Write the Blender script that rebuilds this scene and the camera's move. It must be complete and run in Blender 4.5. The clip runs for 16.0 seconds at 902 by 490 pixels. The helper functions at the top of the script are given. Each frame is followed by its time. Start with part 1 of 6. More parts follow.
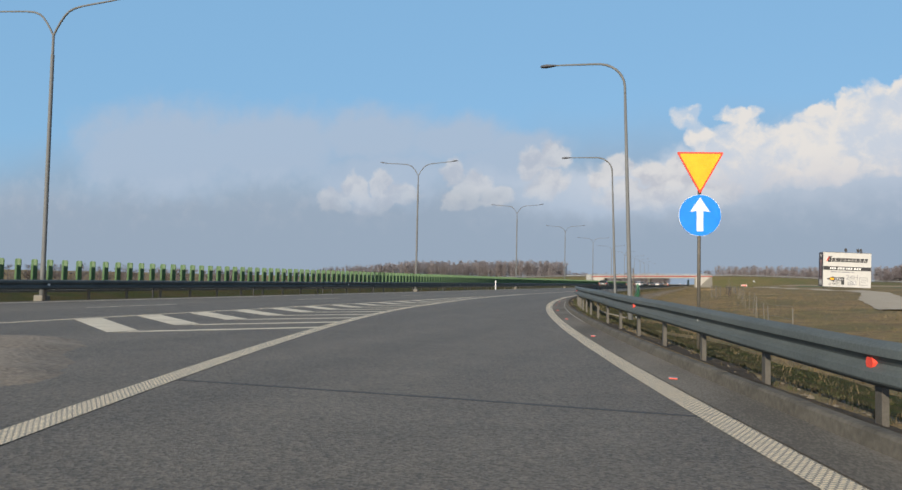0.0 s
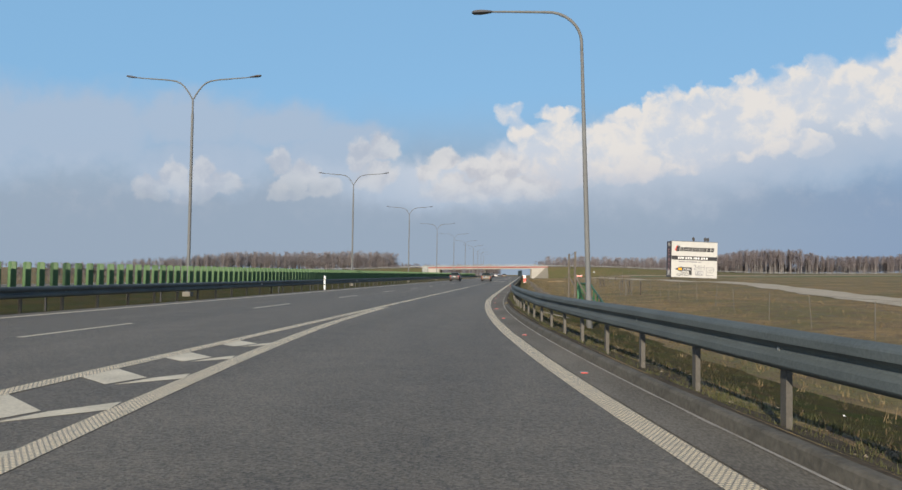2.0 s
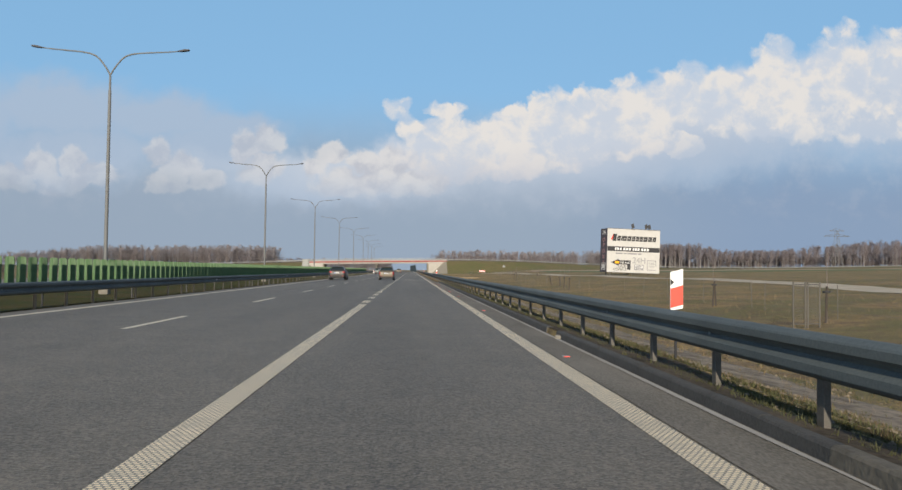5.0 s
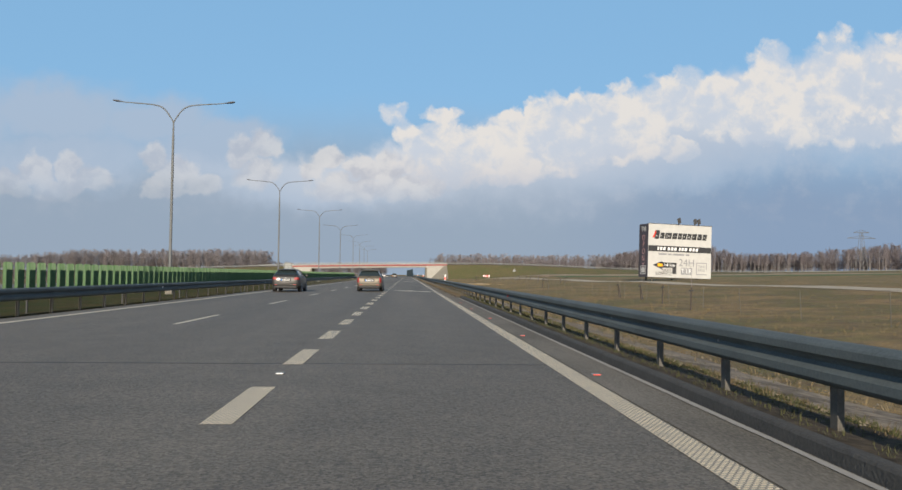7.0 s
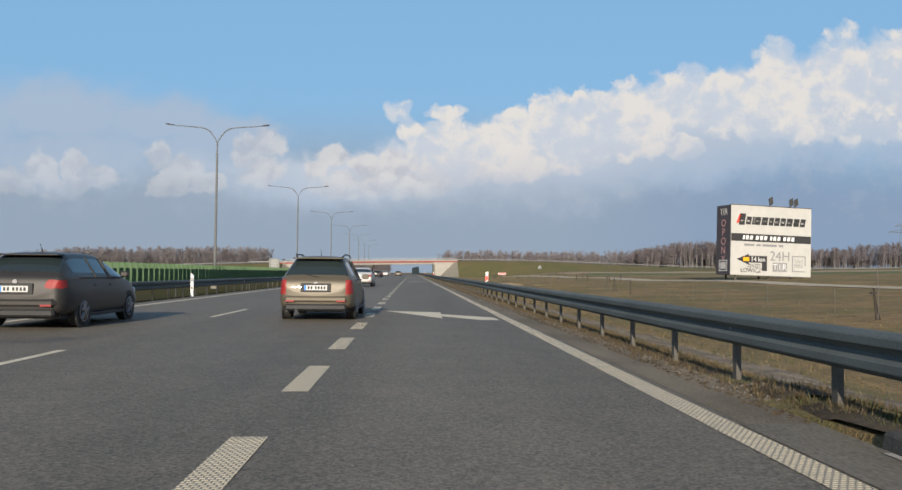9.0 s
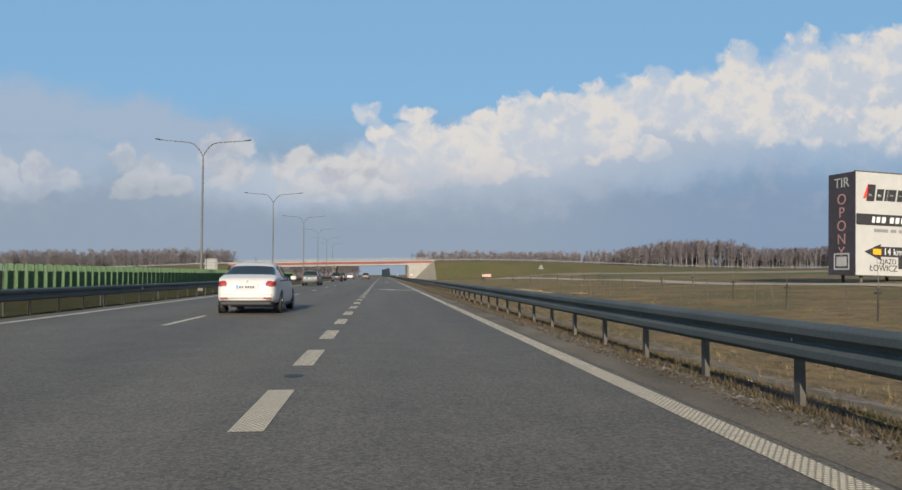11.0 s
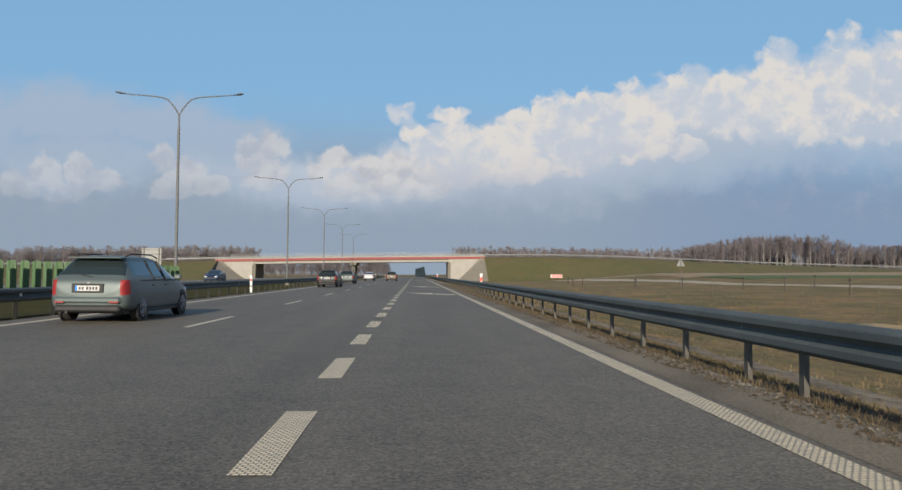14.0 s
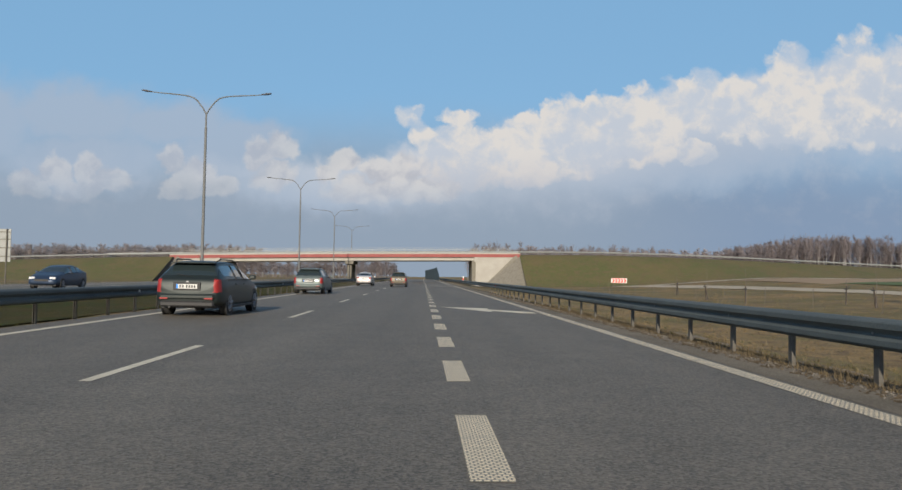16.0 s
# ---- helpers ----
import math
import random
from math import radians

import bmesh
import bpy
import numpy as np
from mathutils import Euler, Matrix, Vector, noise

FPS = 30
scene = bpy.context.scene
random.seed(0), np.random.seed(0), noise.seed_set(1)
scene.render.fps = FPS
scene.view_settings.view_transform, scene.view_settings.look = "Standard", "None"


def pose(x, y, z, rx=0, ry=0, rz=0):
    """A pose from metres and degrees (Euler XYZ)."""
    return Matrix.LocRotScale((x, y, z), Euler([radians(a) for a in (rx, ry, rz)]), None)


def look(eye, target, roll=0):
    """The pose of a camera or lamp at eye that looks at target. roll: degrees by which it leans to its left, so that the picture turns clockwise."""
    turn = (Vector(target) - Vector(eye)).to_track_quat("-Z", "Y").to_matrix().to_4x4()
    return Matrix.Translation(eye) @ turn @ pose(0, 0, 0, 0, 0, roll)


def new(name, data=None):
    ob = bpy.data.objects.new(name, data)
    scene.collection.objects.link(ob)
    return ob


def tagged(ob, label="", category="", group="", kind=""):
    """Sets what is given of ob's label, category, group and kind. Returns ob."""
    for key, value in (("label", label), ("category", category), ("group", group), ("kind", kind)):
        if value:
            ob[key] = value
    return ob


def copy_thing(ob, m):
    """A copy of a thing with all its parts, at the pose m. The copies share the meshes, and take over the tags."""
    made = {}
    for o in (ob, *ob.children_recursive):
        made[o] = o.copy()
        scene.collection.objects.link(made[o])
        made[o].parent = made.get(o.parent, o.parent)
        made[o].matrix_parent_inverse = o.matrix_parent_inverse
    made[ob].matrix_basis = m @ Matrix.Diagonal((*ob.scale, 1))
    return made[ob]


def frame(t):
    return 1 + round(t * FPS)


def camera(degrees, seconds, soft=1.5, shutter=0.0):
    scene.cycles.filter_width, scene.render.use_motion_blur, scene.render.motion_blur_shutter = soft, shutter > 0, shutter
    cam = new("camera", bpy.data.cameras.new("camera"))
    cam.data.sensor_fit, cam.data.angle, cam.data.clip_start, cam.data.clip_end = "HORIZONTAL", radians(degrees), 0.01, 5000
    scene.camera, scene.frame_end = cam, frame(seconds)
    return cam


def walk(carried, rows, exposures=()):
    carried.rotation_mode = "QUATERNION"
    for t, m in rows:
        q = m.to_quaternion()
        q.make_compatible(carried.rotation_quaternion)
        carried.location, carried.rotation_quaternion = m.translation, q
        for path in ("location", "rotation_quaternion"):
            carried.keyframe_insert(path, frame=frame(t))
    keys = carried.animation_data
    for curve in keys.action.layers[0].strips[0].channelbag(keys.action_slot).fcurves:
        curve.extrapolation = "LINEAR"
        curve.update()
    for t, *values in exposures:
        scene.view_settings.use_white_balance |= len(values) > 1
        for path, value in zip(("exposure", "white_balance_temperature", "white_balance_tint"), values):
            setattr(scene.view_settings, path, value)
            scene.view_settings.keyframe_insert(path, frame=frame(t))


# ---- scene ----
import collections

cam = camera(60.39, 16.0)
PATH = [
    (0, (12.622, 42.680, 1.008), (12.0063, 44.5810, 1.0963), 1.20),
    (0.5, (10.181, 49.715, 1.073), (9.6678, 51.6455, 1.1762), 0.80),
    (1, (8.079, 57.002, 1.180), (7.6807, 58.9598, 1.2659), 0.39),
    (1.5, (6.359, 63.973, 1.215), (6.0774, 65.9512, 1.3053), 0.57),
    (2, (5.104, 71.268, 1.235), (4.9189, 73.2575, 1.3090), 0.82),
    (2.5, (3.908, 78.734, 1.186), (3.8000, 80.7294, 1.2561), 0.75),
    (3, (3.142, 86.385, 1.155), (3.1086, 88.3838, 1.2258), 0.88),
    (3.5, (2.536, 93.949, 1.168), (2.5458, 95.9479, 1.2417), 0.71),
    (4, (2.164, 101.367, 1.159), (2.2073, 103.3652, 1.2296), 0.95),
    (4.5, (1.859, 109.319, 1.156), (1.9336, 111.3169, 1.2241), 0.71),
    (4.7, (1.725, 112.575, 1.160), (1.8158, 114.5721, 1.2253), 0.77),
    (6.8, (1.356, 147.091, 1.178), (1.4778, 149.0862, 1.2510), 0.58),
    (7, (1.464, 150.429, 1.174), (1.5753, 152.4241, 1.2515), 0.63),
    (7.5, (1.308, 159.031, 1.149), (1.4293, 161.0262, 1.2245), 0.78),
    (8, (1.264, 167.662, 1.144), (1.3993, 169.6564, 1.2197), 0.80),
    (8.5, (1.225, 176.311, 1.145), (1.3363, 178.3069, 1.2203), 0.58),
    (8.7, (1.168, 179.837, 1.139), (1.2632, 181.8335, 1.2103), 0.56),
    (10.8, (0.902, 218.980, 1.111), (1.0794, 220.9703, 1.1885), 0.21),
    (11, (0.953, 222.923, 1.115), (1.1304, 224.9139, 1.1922), 0.19),
    (11.5, (1.127, 232.632, 1.108), (1.2921, 234.6237, 1.1795), 0.25),
    (12, (1.209, 242.724, 1.119), (1.3533, 244.7169, 1.1950), 0.21),
    (12.5, (1.240, 252.915, 1.119), (1.3664, 254.9100, 1.1951), 0.34),
    (13, (1.160, 263.137, 1.117), (1.2704, 265.1324, 1.1923), 0.46),
    (13.5, (1.041, 273.643, 1.125), (1.1447, 275.6392, 1.2035), 0.57),
    (14, (0.901, 284.203, 1.115), (0.9927, 286.1999, 1.1916), 0.47),
    (14.5, (0.649, 294.784, 1.121), (0.7148, 296.7815, 1.1988), 0.44),
    (15, (0.289, 305.678, 1.150), (0.3453, 307.6761, 1.2275), 0.82),
    (15.5, (-0.094, 316.847, 1.119), (-0.0304, 318.8445, 1.1930), 0.97),
    (16, (-0.401, 328.348, 1.099), (-0.3292, 330.3455, 1.1817), 0.94),
]
walk(cam, [(t, look(eye, target, roll)) for t, eye, target, roll in PATH], [(0, 0.8), (8.7, 0.78), (10.8, 0.68), (16, 0.67)])

# ---- world and sun ----
SUN_UP, SUN_SIDE = 18.0, 9.0        # degrees: height of the sun, and how far left of straight behind it stands
world = bpy.data.worlds.new("world")
scene.world = world
world.use_nodes = True
WT = world.node_tree
WT.nodes.clear()


def wnode(kind):
    return WT.nodes.new(kind)


def wmath(op, a, b=None, c=None, clamp=False):
    n = wnode("ShaderNodeMath")
    n.operation, n.use_clamp = op, clamp
    for i, v in enumerate((a, b, c)):
        if v is None:
            continue
        if isinstance(v, (int, float)):
            n.inputs[i].default_value = v
        else:
            WT.links.new(v, n.inputs[i])
    return n.outputs[0]


def wstep(v, lo, hi):
    n = wnode("ShaderNodeMapRange")
    n.interpolation_type = "SMOOTHSTEP"
    WT.links.new(v, n.inputs[0])
    n.inputs[1].default_value, n.inputs[2].default_value = lo, hi
    n.inputs[3].default_value, n.inputs[4].default_value = 0.0, 1.0
    return n.outputs[0]


def wmix(f, a, b):
    n = wnode("ShaderNodeMix")
    n.data_type = "RGBA"
    WT.links.new(f, n.inputs[0])
    for i, v in ((6, a), (7, b)):
        if isinstance(v, tuple):
            n.inputs[i].default_value = (*v, 1)
        else:
            WT.links.new(v, n.inputs[i])
    return n.outputs[2]


def wnoise(vec, scale, detail, rough=0.55):
    n = wnode("ShaderNodeTexNoise")
    n.inputs["Scale"].default_value, n.inputs["Detail"].default_value, n.inputs["Roughness"].default_value = scale, detail, rough
    WT.links.new(vec, n.inputs["Vector"])
    return n.outputs[0]


sky = wnode("ShaderNodeTexSky")
sky.sky_type, sky.sun_disc, sky.sun_elevation, sky.sun_rotation = "NISHITA", False, radians(SUN_UP), radians(180 + SUN_SIDE)
sky.air_density, sky.dust_density, sky.ozone_density = 1.0, 0.6, 1.6
skyscale = wnode("ShaderNodeVectorMath")
skyscale.operation = "SCALE"
WT.links.new(sky.outputs[0], skyscale.inputs[0])
skyscale.inputs[3].default_value = 0.085
coord = wnode("ShaderNodeTexCoord")
split = wnode("ShaderNodeSeparateXYZ")
WT.links.new(coord.outputs["Generated"], split.inputs[0])
deep = wmath("MAXIMUM", wmath("ABSOLUTE", split.outputs[1]), 0.25)
U0, V0 = wmath("DIVIDE", split.outputs[0], deep), wmath("DIVIDE", split.outputs[2], deep)
flat = wnode("ShaderNodeCombineXYZ")
WT.links.new(U0, flat.inputs[0]), WT.links.new(V0, flat.inputs[1])
P = flat.outputs[0]
big, mid, fine = wnoise(P, 9, 2), wnoise(P, 30, 6, 0.62), wnoise(P, 85, 5, 0.62)
warp = wnode("ShaderNodeTexNoise")
warp.inputs["Scale"].default_value, warp.inputs["Detail"].default_value = 38, 4
WT.links.new(P, warp.inputs["Vector"])
wsplit = wnode("ShaderNodeSeparateColor")
WT.links.new(warp.outputs[1], wsplit.inputs[0])
U = wmath("MULTIPLY_ADD", wmath("SUBTRACT", wsplit.outputs[0], 0.5), 0.030, U0)
V = wmath("MULTIPLY_ADD", wmath("SUBTRACT", wsplit.outputs[1], 0.5), 0.030, V0)


def heap(puffs):
    """The union of soft round puffs (u, v, half width, half height) on the sky."""
    best = None
    for u, v, a, b in puffs:
        du, dv = wmath("MULTIPLY", wmath("SUBTRACT", U, u), 1 / a), wmath("MULTIPLY", wmath("SUBTRACT", V, v), 1 / b)
        d = wmath("SUBTRACT", 1.0, wmath("SQRT", wmath("ADD", wmath("MULTIPLY", du, du), wmath("MULTIPLY", dv, dv))))
        best = d if best is None else wmath("SMOOTH_MAX", best, d, 0.12)
    return best


def sky_tone(r, g, b):
    """A tone of the sky, from its look on film at this exposure."""
    return tuple((((c / 255 + 0.055) / 1.055) ** 2.4) / 1.74 for c in (r, g, b))


CLOUD_LIT = sky_tone(229, 225, 221)
HAZE, DEEP_HAZE, VEIL_TONE, BLUE = sky_tone(152, 167, 185), sky_tone(138, 158, 185), sky_tone(171, 188, 209), sky_tone(131, 180, 221)
WISP = sky_tone(190, 191, 199)
PEARL, ROSE, BELLY = sky_tone(204, 211, 222), sky_tone(202, 202, 209), sky_tone(184, 195, 211)
BANK = [(0.695, 0.263, 0.085, 0.088), (0.570, 0.277, 0.049, 0.058), (0.482, 0.266, 0.040, 0.048), (0.514, 0.219, 0.078, 0.046),
        (0.614, 0.210, 0.078, 0.039), (0.455, 0.214, 0.046, 0.043), (0.369, 0.240, 0.043, 0.045), (0.330, 0.230, 0.033, 0.043),
        (0.408, 0.226, 0.041, 0.045), (0.283, 0.222, 0.040, 0.042), (0.237, 0.203, 0.043, 0.045), (0.180, 0.199, 0.040, 0.045),
        (0.135, 0.179, 0.036, 0.042), (0.097, 0.163, 0.036, 0.040), (0.291, 0.179, 0.046, 0.033), (0.211, 0.166, 0.053, 0.033),
        (0.131, 0.145, 0.046, 0.031), (0.353, 0.165, 0.028, 0.019), (0.776, 0.250, 0.111, 0.115)]
TOWERS = [(-0.019, 0.206, 0.018, 0.017), (-0.007, 0.187, 0.016, 0.021), (0.007, 0.168, 0.019, 0.021), (0.043, 0.208, 0.028, 0.014),
        (0.047, 0.190, 0.022, 0.024), (0.035, 0.169, 0.030, 0.028), (0.015, 0.147, 0.041, 0.028), (0.072, 0.180, 0.021, 0.022),
        (0.064, 0.140, 0.046, 0.030)]
HEAPS = [(-0.103, 0.146, 0.030, 0.020), (-0.125, 0.132, 0.022, 0.019), (-0.062, 0.137, 0.033, 0.021), (-0.022, 0.138, 0.033, 0.025),
        (-0.077, 0.110, 0.059, 0.022), (-0.003, 0.112, 0.059, 0.021), (-0.184, 0.165, 0.025, 0.022), (-0.213, 0.154, 0.026, 0.025),
        (-0.194, 0.126, 0.033, 0.024), (-0.324, 0.142, 0.019, 0.021), (-0.295, 0.128, 0.033, 0.022), (-0.309, 0.106, 0.037, 0.016),
        (-0.262, 0.112, 0.030, 0.015), (-0.430, 0.129, 0.021, 0.022), (-0.401, 0.116, 0.033, 0.021), (-0.440, 0.103, 0.041, 0.018),
        (-0.472, 0.128, 0.026, 0.024), (-0.499, 0.109, 0.030, 0.022)]
VEIL = [(-0.446, 0.198, 0.119, 0.046), (-0.325, 0.193, 0.082, 0.033), (-0.224, 0.174, 0.067, 0.025), (-0.259, 0.147, 0.089, 0.037),
        (-0.437, 0.143, 0.111, 0.045), (-0.613, 0.189, 0.163, 0.067), (-0.798, 0.192, 0.193, 0.082), (-0.106, 0.114, 0.163, 0.030),
        (0.322, 0.172, 0.193, 0.056)]


def billows(du, dv):
    """Relief of the clouds, sampled a little way off: rounded lobes and finer curls."""
    at = wnode("ShaderNodeCombineXYZ")
    WT.links.new(wmath("ADD", U, du), at.inputs[0]), WT.links.new(wmath("ADD", V, dv), at.inputs[1])
    total = None
    for scale, share in ((24, 0.55), (55, 0.26)):
        lobe = wnode("ShaderNodeTexVoronoi")
        lobe.feature, lobe.inputs["Scale"].default_value, lobe.inputs["Smoothness"].default_value = "SMOOTH_F1", scale, 0.45
        WT.links.new(at.outputs[0], lobe.inputs["Vector"])
        v = wmath("MULTIPLY", wmath("SUBTRACT", 0.45, lobe.outputs["Distance"]), share)
        total = v if total is None else wmath("ADD", total, v)
    return wmath("MULTIPLY_ADD", wmath("SUBTRACT", wnoise(at.outputs[0], 60, 5, 0.6), 0.5), 0.45, total)


relief = billows(0.0, 0.0)
slant = wmath("SUBTRACT", relief, billows(-0.004, 0.010))        # above nought where a lobe turns up to the light
curl = wmath("MULTIPLY", wmath("SUBTRACT", fine, 0.5), 0.26)
body = wmath("ADD", wmath("SMOOTH_MAX", heap(BANK), heap(TOWERS), 0.1), wmath("ADD", wmath("MULTIPLY", relief, 0.62), curl))
small = wmath("ADD", heap(HEAPS), wmath("ADD", wmath("MULTIPLY", relief, 0.8), curl))
# the bank's base: high and sharp on the right, low and hazy on the left
base = wmath("MULTIPLY_ADD", wstep(U0, 0.20, 0.42), 0.062, 0.088)
depth = wmath("SUBTRACT", wmath("MULTIPLY_ADD", wmath("SUBTRACT", mid, 0.5), 0.045, V0), base)
fade = wstep(depth, -0.015, 0.055)
# the soft body that the bright lobes stand in, under a crest that climbs to the right
crest = wmath("MULTIPLY_ADD", wmath("MAXIMUM", wmath("ADD", U0, 0.12), 0.0), 0.232, 0.155)
under = wmath("ADD", wmath("SUBTRACT", crest, V0), wmath("MULTIPLY_ADD", relief, 0.035, wmath("MULTIPLY", wmath("SUBTRACT", mid, 0.5), 0.03)))
fill = wmath("MULTIPLY", wmath("MULTIPLY", wstep(under, -0.008, 0.022), wstep(depth, -0.035, 0.06)), wmath("MULTIPLY_ADD", wstep(U0, -0.36, -0.02), 0.82, 0.08))
edge = wmath("MULTIPLY_ADD", wmath("SUBTRACT", 1.0, wstep(U0, -0.05, 0.10)), 0.10, 0.20)
cover = wmath("MULTIPLY", wmath("DIVIDE", wmath("ADD", body, 0.07), edge, clamp=True), fade)
cover_small = wmath("MULTIPLY", wmath("MULTIPLY", wstep(small, -0.05, 0.32), wmath("MULTIPLY_ADD", wstep(U0, -0.26, -0.08), 0.28, 0.50)), wstep(depth, -0.03, 0.05))
veil = wmath("MULTIPLY", wstep(wmath("ADD", heap(VEIL), wmath("ADD", wmath("MULTIPLY", relief, 0.4), wmath("MULTIPLY", wmath("SUBTRACT", big, 0.5), 0.7))), -0.28, 0.50), 0.90)
# tones: cream where the lobes face the light, pearl in the folds, rose and grey towards the base
folds = wmath("ADD", wmath("MULTIPLY", wmath("SUBTRACT", big, 0.5), 1.1), wmath("MULTIPLY", wmath("SUBTRACT", mid, 0.5), 0.9))
lit = wstep(wmath("ADD", wmath("MULTIPLY", slant, 2.2), wmath("MULTIPLY_ADD", folds, -2.2, 0.06)), -0.45, 0.50)
white = wmix(lit, PEARL, CLOUD_LIT)
cover = wmath("MULTIPLY", cover, wmath("MULTIPLY_ADD", lit, 0.45, 0.55))
white = wmix(wmath("MULTIPLY", wmath("SUBTRACT", 1.0, wstep(depth, 0.01, 0.085)), wmath("SUBTRACT", 0.9, wstep(U0, 0.2, 0.45))), white, ROSE)
low = wmath("SUBTRACT", 1.0, wstep(wmath("MULTIPLY_ADD", wmath("SUBTRACT", big, 0.5), 0.06, V0), 0.09, 0.24))
murk = wmix(wstep(U0, 0.12, 0.5), HAZE, DEEP_HAZE)
high = wmath("MULTIPLY", wmath("SUBTRACT", 1.0, wstep(V0, 0.42, 0.9)), 0.85)
tone = wmix(high, skyscale.outputs[0], BLUE)
murk = wmix(wmath("MULTIPLY", wmath("MULTIPLY", wstep(mid, 0.46, 0.70), wstep(V0, 0.045, 0.11)), 0.18), murk, WISP)
tone = wmix(wmath("MULTIPLY", low, 0.95), tone, murk)
tone = wmix(veil, tone, VEIL_TONE)
tone = wmix(fill, tone, wmix(wstep(under, 0.03, 0.13), PEARL, BELLY))
tone = wmix(cover_small, tone, wmix(wmath("MULTIPLY", lit, 0.8), WISP, CLOUD_LIT))
tone = wmix(cover, tone, white)
back = wnode("ShaderNodeBackground")
WT.links.new(tone, back.inputs[0])
back.inputs[1].default_value = 1.0
out = wnode("ShaderNodeOutputWorld")
WT.links.new(back.outputs[0], out.inputs[0])

sun = new("sun", bpy.data.lights.new("sun", "SUN"))
sun.data.energy, sun.data.angle, sun.data.color = 3.3, radians(0.6), (1.0, 0.88, 0.72)
SUN_TO = Vector((math.sin(radians(SUN_SIDE)) * math.cos(radians(SUN_UP)), math.cos(radians(SUN_SIDE)) * math.cos(radians(SUN_UP)), -math.sin(radians(SUN_UP))))
sun.matrix_world = look((-60, -300, 120), Vector((-60, -300, 120)) + SUN_TO)


# ---- materials ----
def shader(name, rough=0.8, metal=0.0, coat=0.0):
    m = bpy.data.materials.new(name)
    m.use_nodes = True
    b = m.node_tree.nodes["Principled BSDF"]
    b.inputs["Roughness"].default_value, b.inputs["Metallic"].default_value = rough, metal
    b.inputs["Coat Weight"].default_value = coat
    return m, m.node_tree, b


def mat(name, dark, pale, scale=4.0, grain=60.0, rough=0.8, metal=0.0, bump=0.15, coat=0.0, stretch=(1, 1, 1), random_tone=0.0, contrast=1.0):
    """A surface with patches (scale) and grain, from a darker to a paler tone."""
    m, t, b = shader(name, rough, metal, coat)
    c = t.nodes.new("ShaderNodeTexCoord")
    mp = t.nodes.new("ShaderNodeMapping")
    mp.inputs["Scale"].default_value = stretch
    t.links.new(c.outputs["Object"], mp.inputs[0])
    n1, n2 = t.nodes.new("ShaderNodeTexNoise"), t.nodes.new("ShaderNodeTexNoise")
    for n, s, d in ((n1, scale, 5), (n2, grain, 3)):
        n.inputs["Scale"].default_value, n.inputs["Detail"].default_value = s, d
        t.links.new(mp.outputs[0], n.inputs["Vector"])
    add = t.nodes.new("ShaderNodeMath")
    add.operation = "ADD"
    t.links.new(n1.outputs[0], add.inputs[0]), t.links.new(n2.outputs[0], add.inputs[1])
    mr = t.nodes.new("ShaderNodeMapRange")
    mr.inputs[1].default_value, mr.inputs[2].default_value = 1 - 0.35 / contrast, 1 + 0.35 / contrast
    t.links.new(add.outputs[0], mr.inputs[0])
    fac = mr.outputs[0]
    if random_tone:
        oi = t.nodes.new("ShaderNodeObjectInfo")
        ma = t.nodes.new("ShaderNodeMath")
        ma.operation = "MULTIPLY_ADD"
        ma.inputs[1].default_value, ma.use_clamp = random_tone, True
        t.links.new(oi.outputs["Random"], ma.inputs[0]), t.links.new(fac, ma.inputs[2])
        fac = ma.outputs[0]
    mx = t.nodes.new("ShaderNodeMix")
    mx.data_type = "RGBA"
    mx.inputs[6].default_value, mx.inputs[7].default_value = (*dark, 1), (*pale, 1)
    t.links.new(fac, mx.inputs[0]), t.links.new(mx.outputs[2], b.inputs["Base Color"])
    if bump:
        bp = t.nodes.new("ShaderNodeBump")
        bp.inputs["Strength"].default_value, bp.inputs["Distance"].default_value = bump, 0.02
        t.links.new(n2.outputs[0], bp.inputs["Height"]), t.links.new(bp.outputs[0], b.inputs["Normal"])
    return m


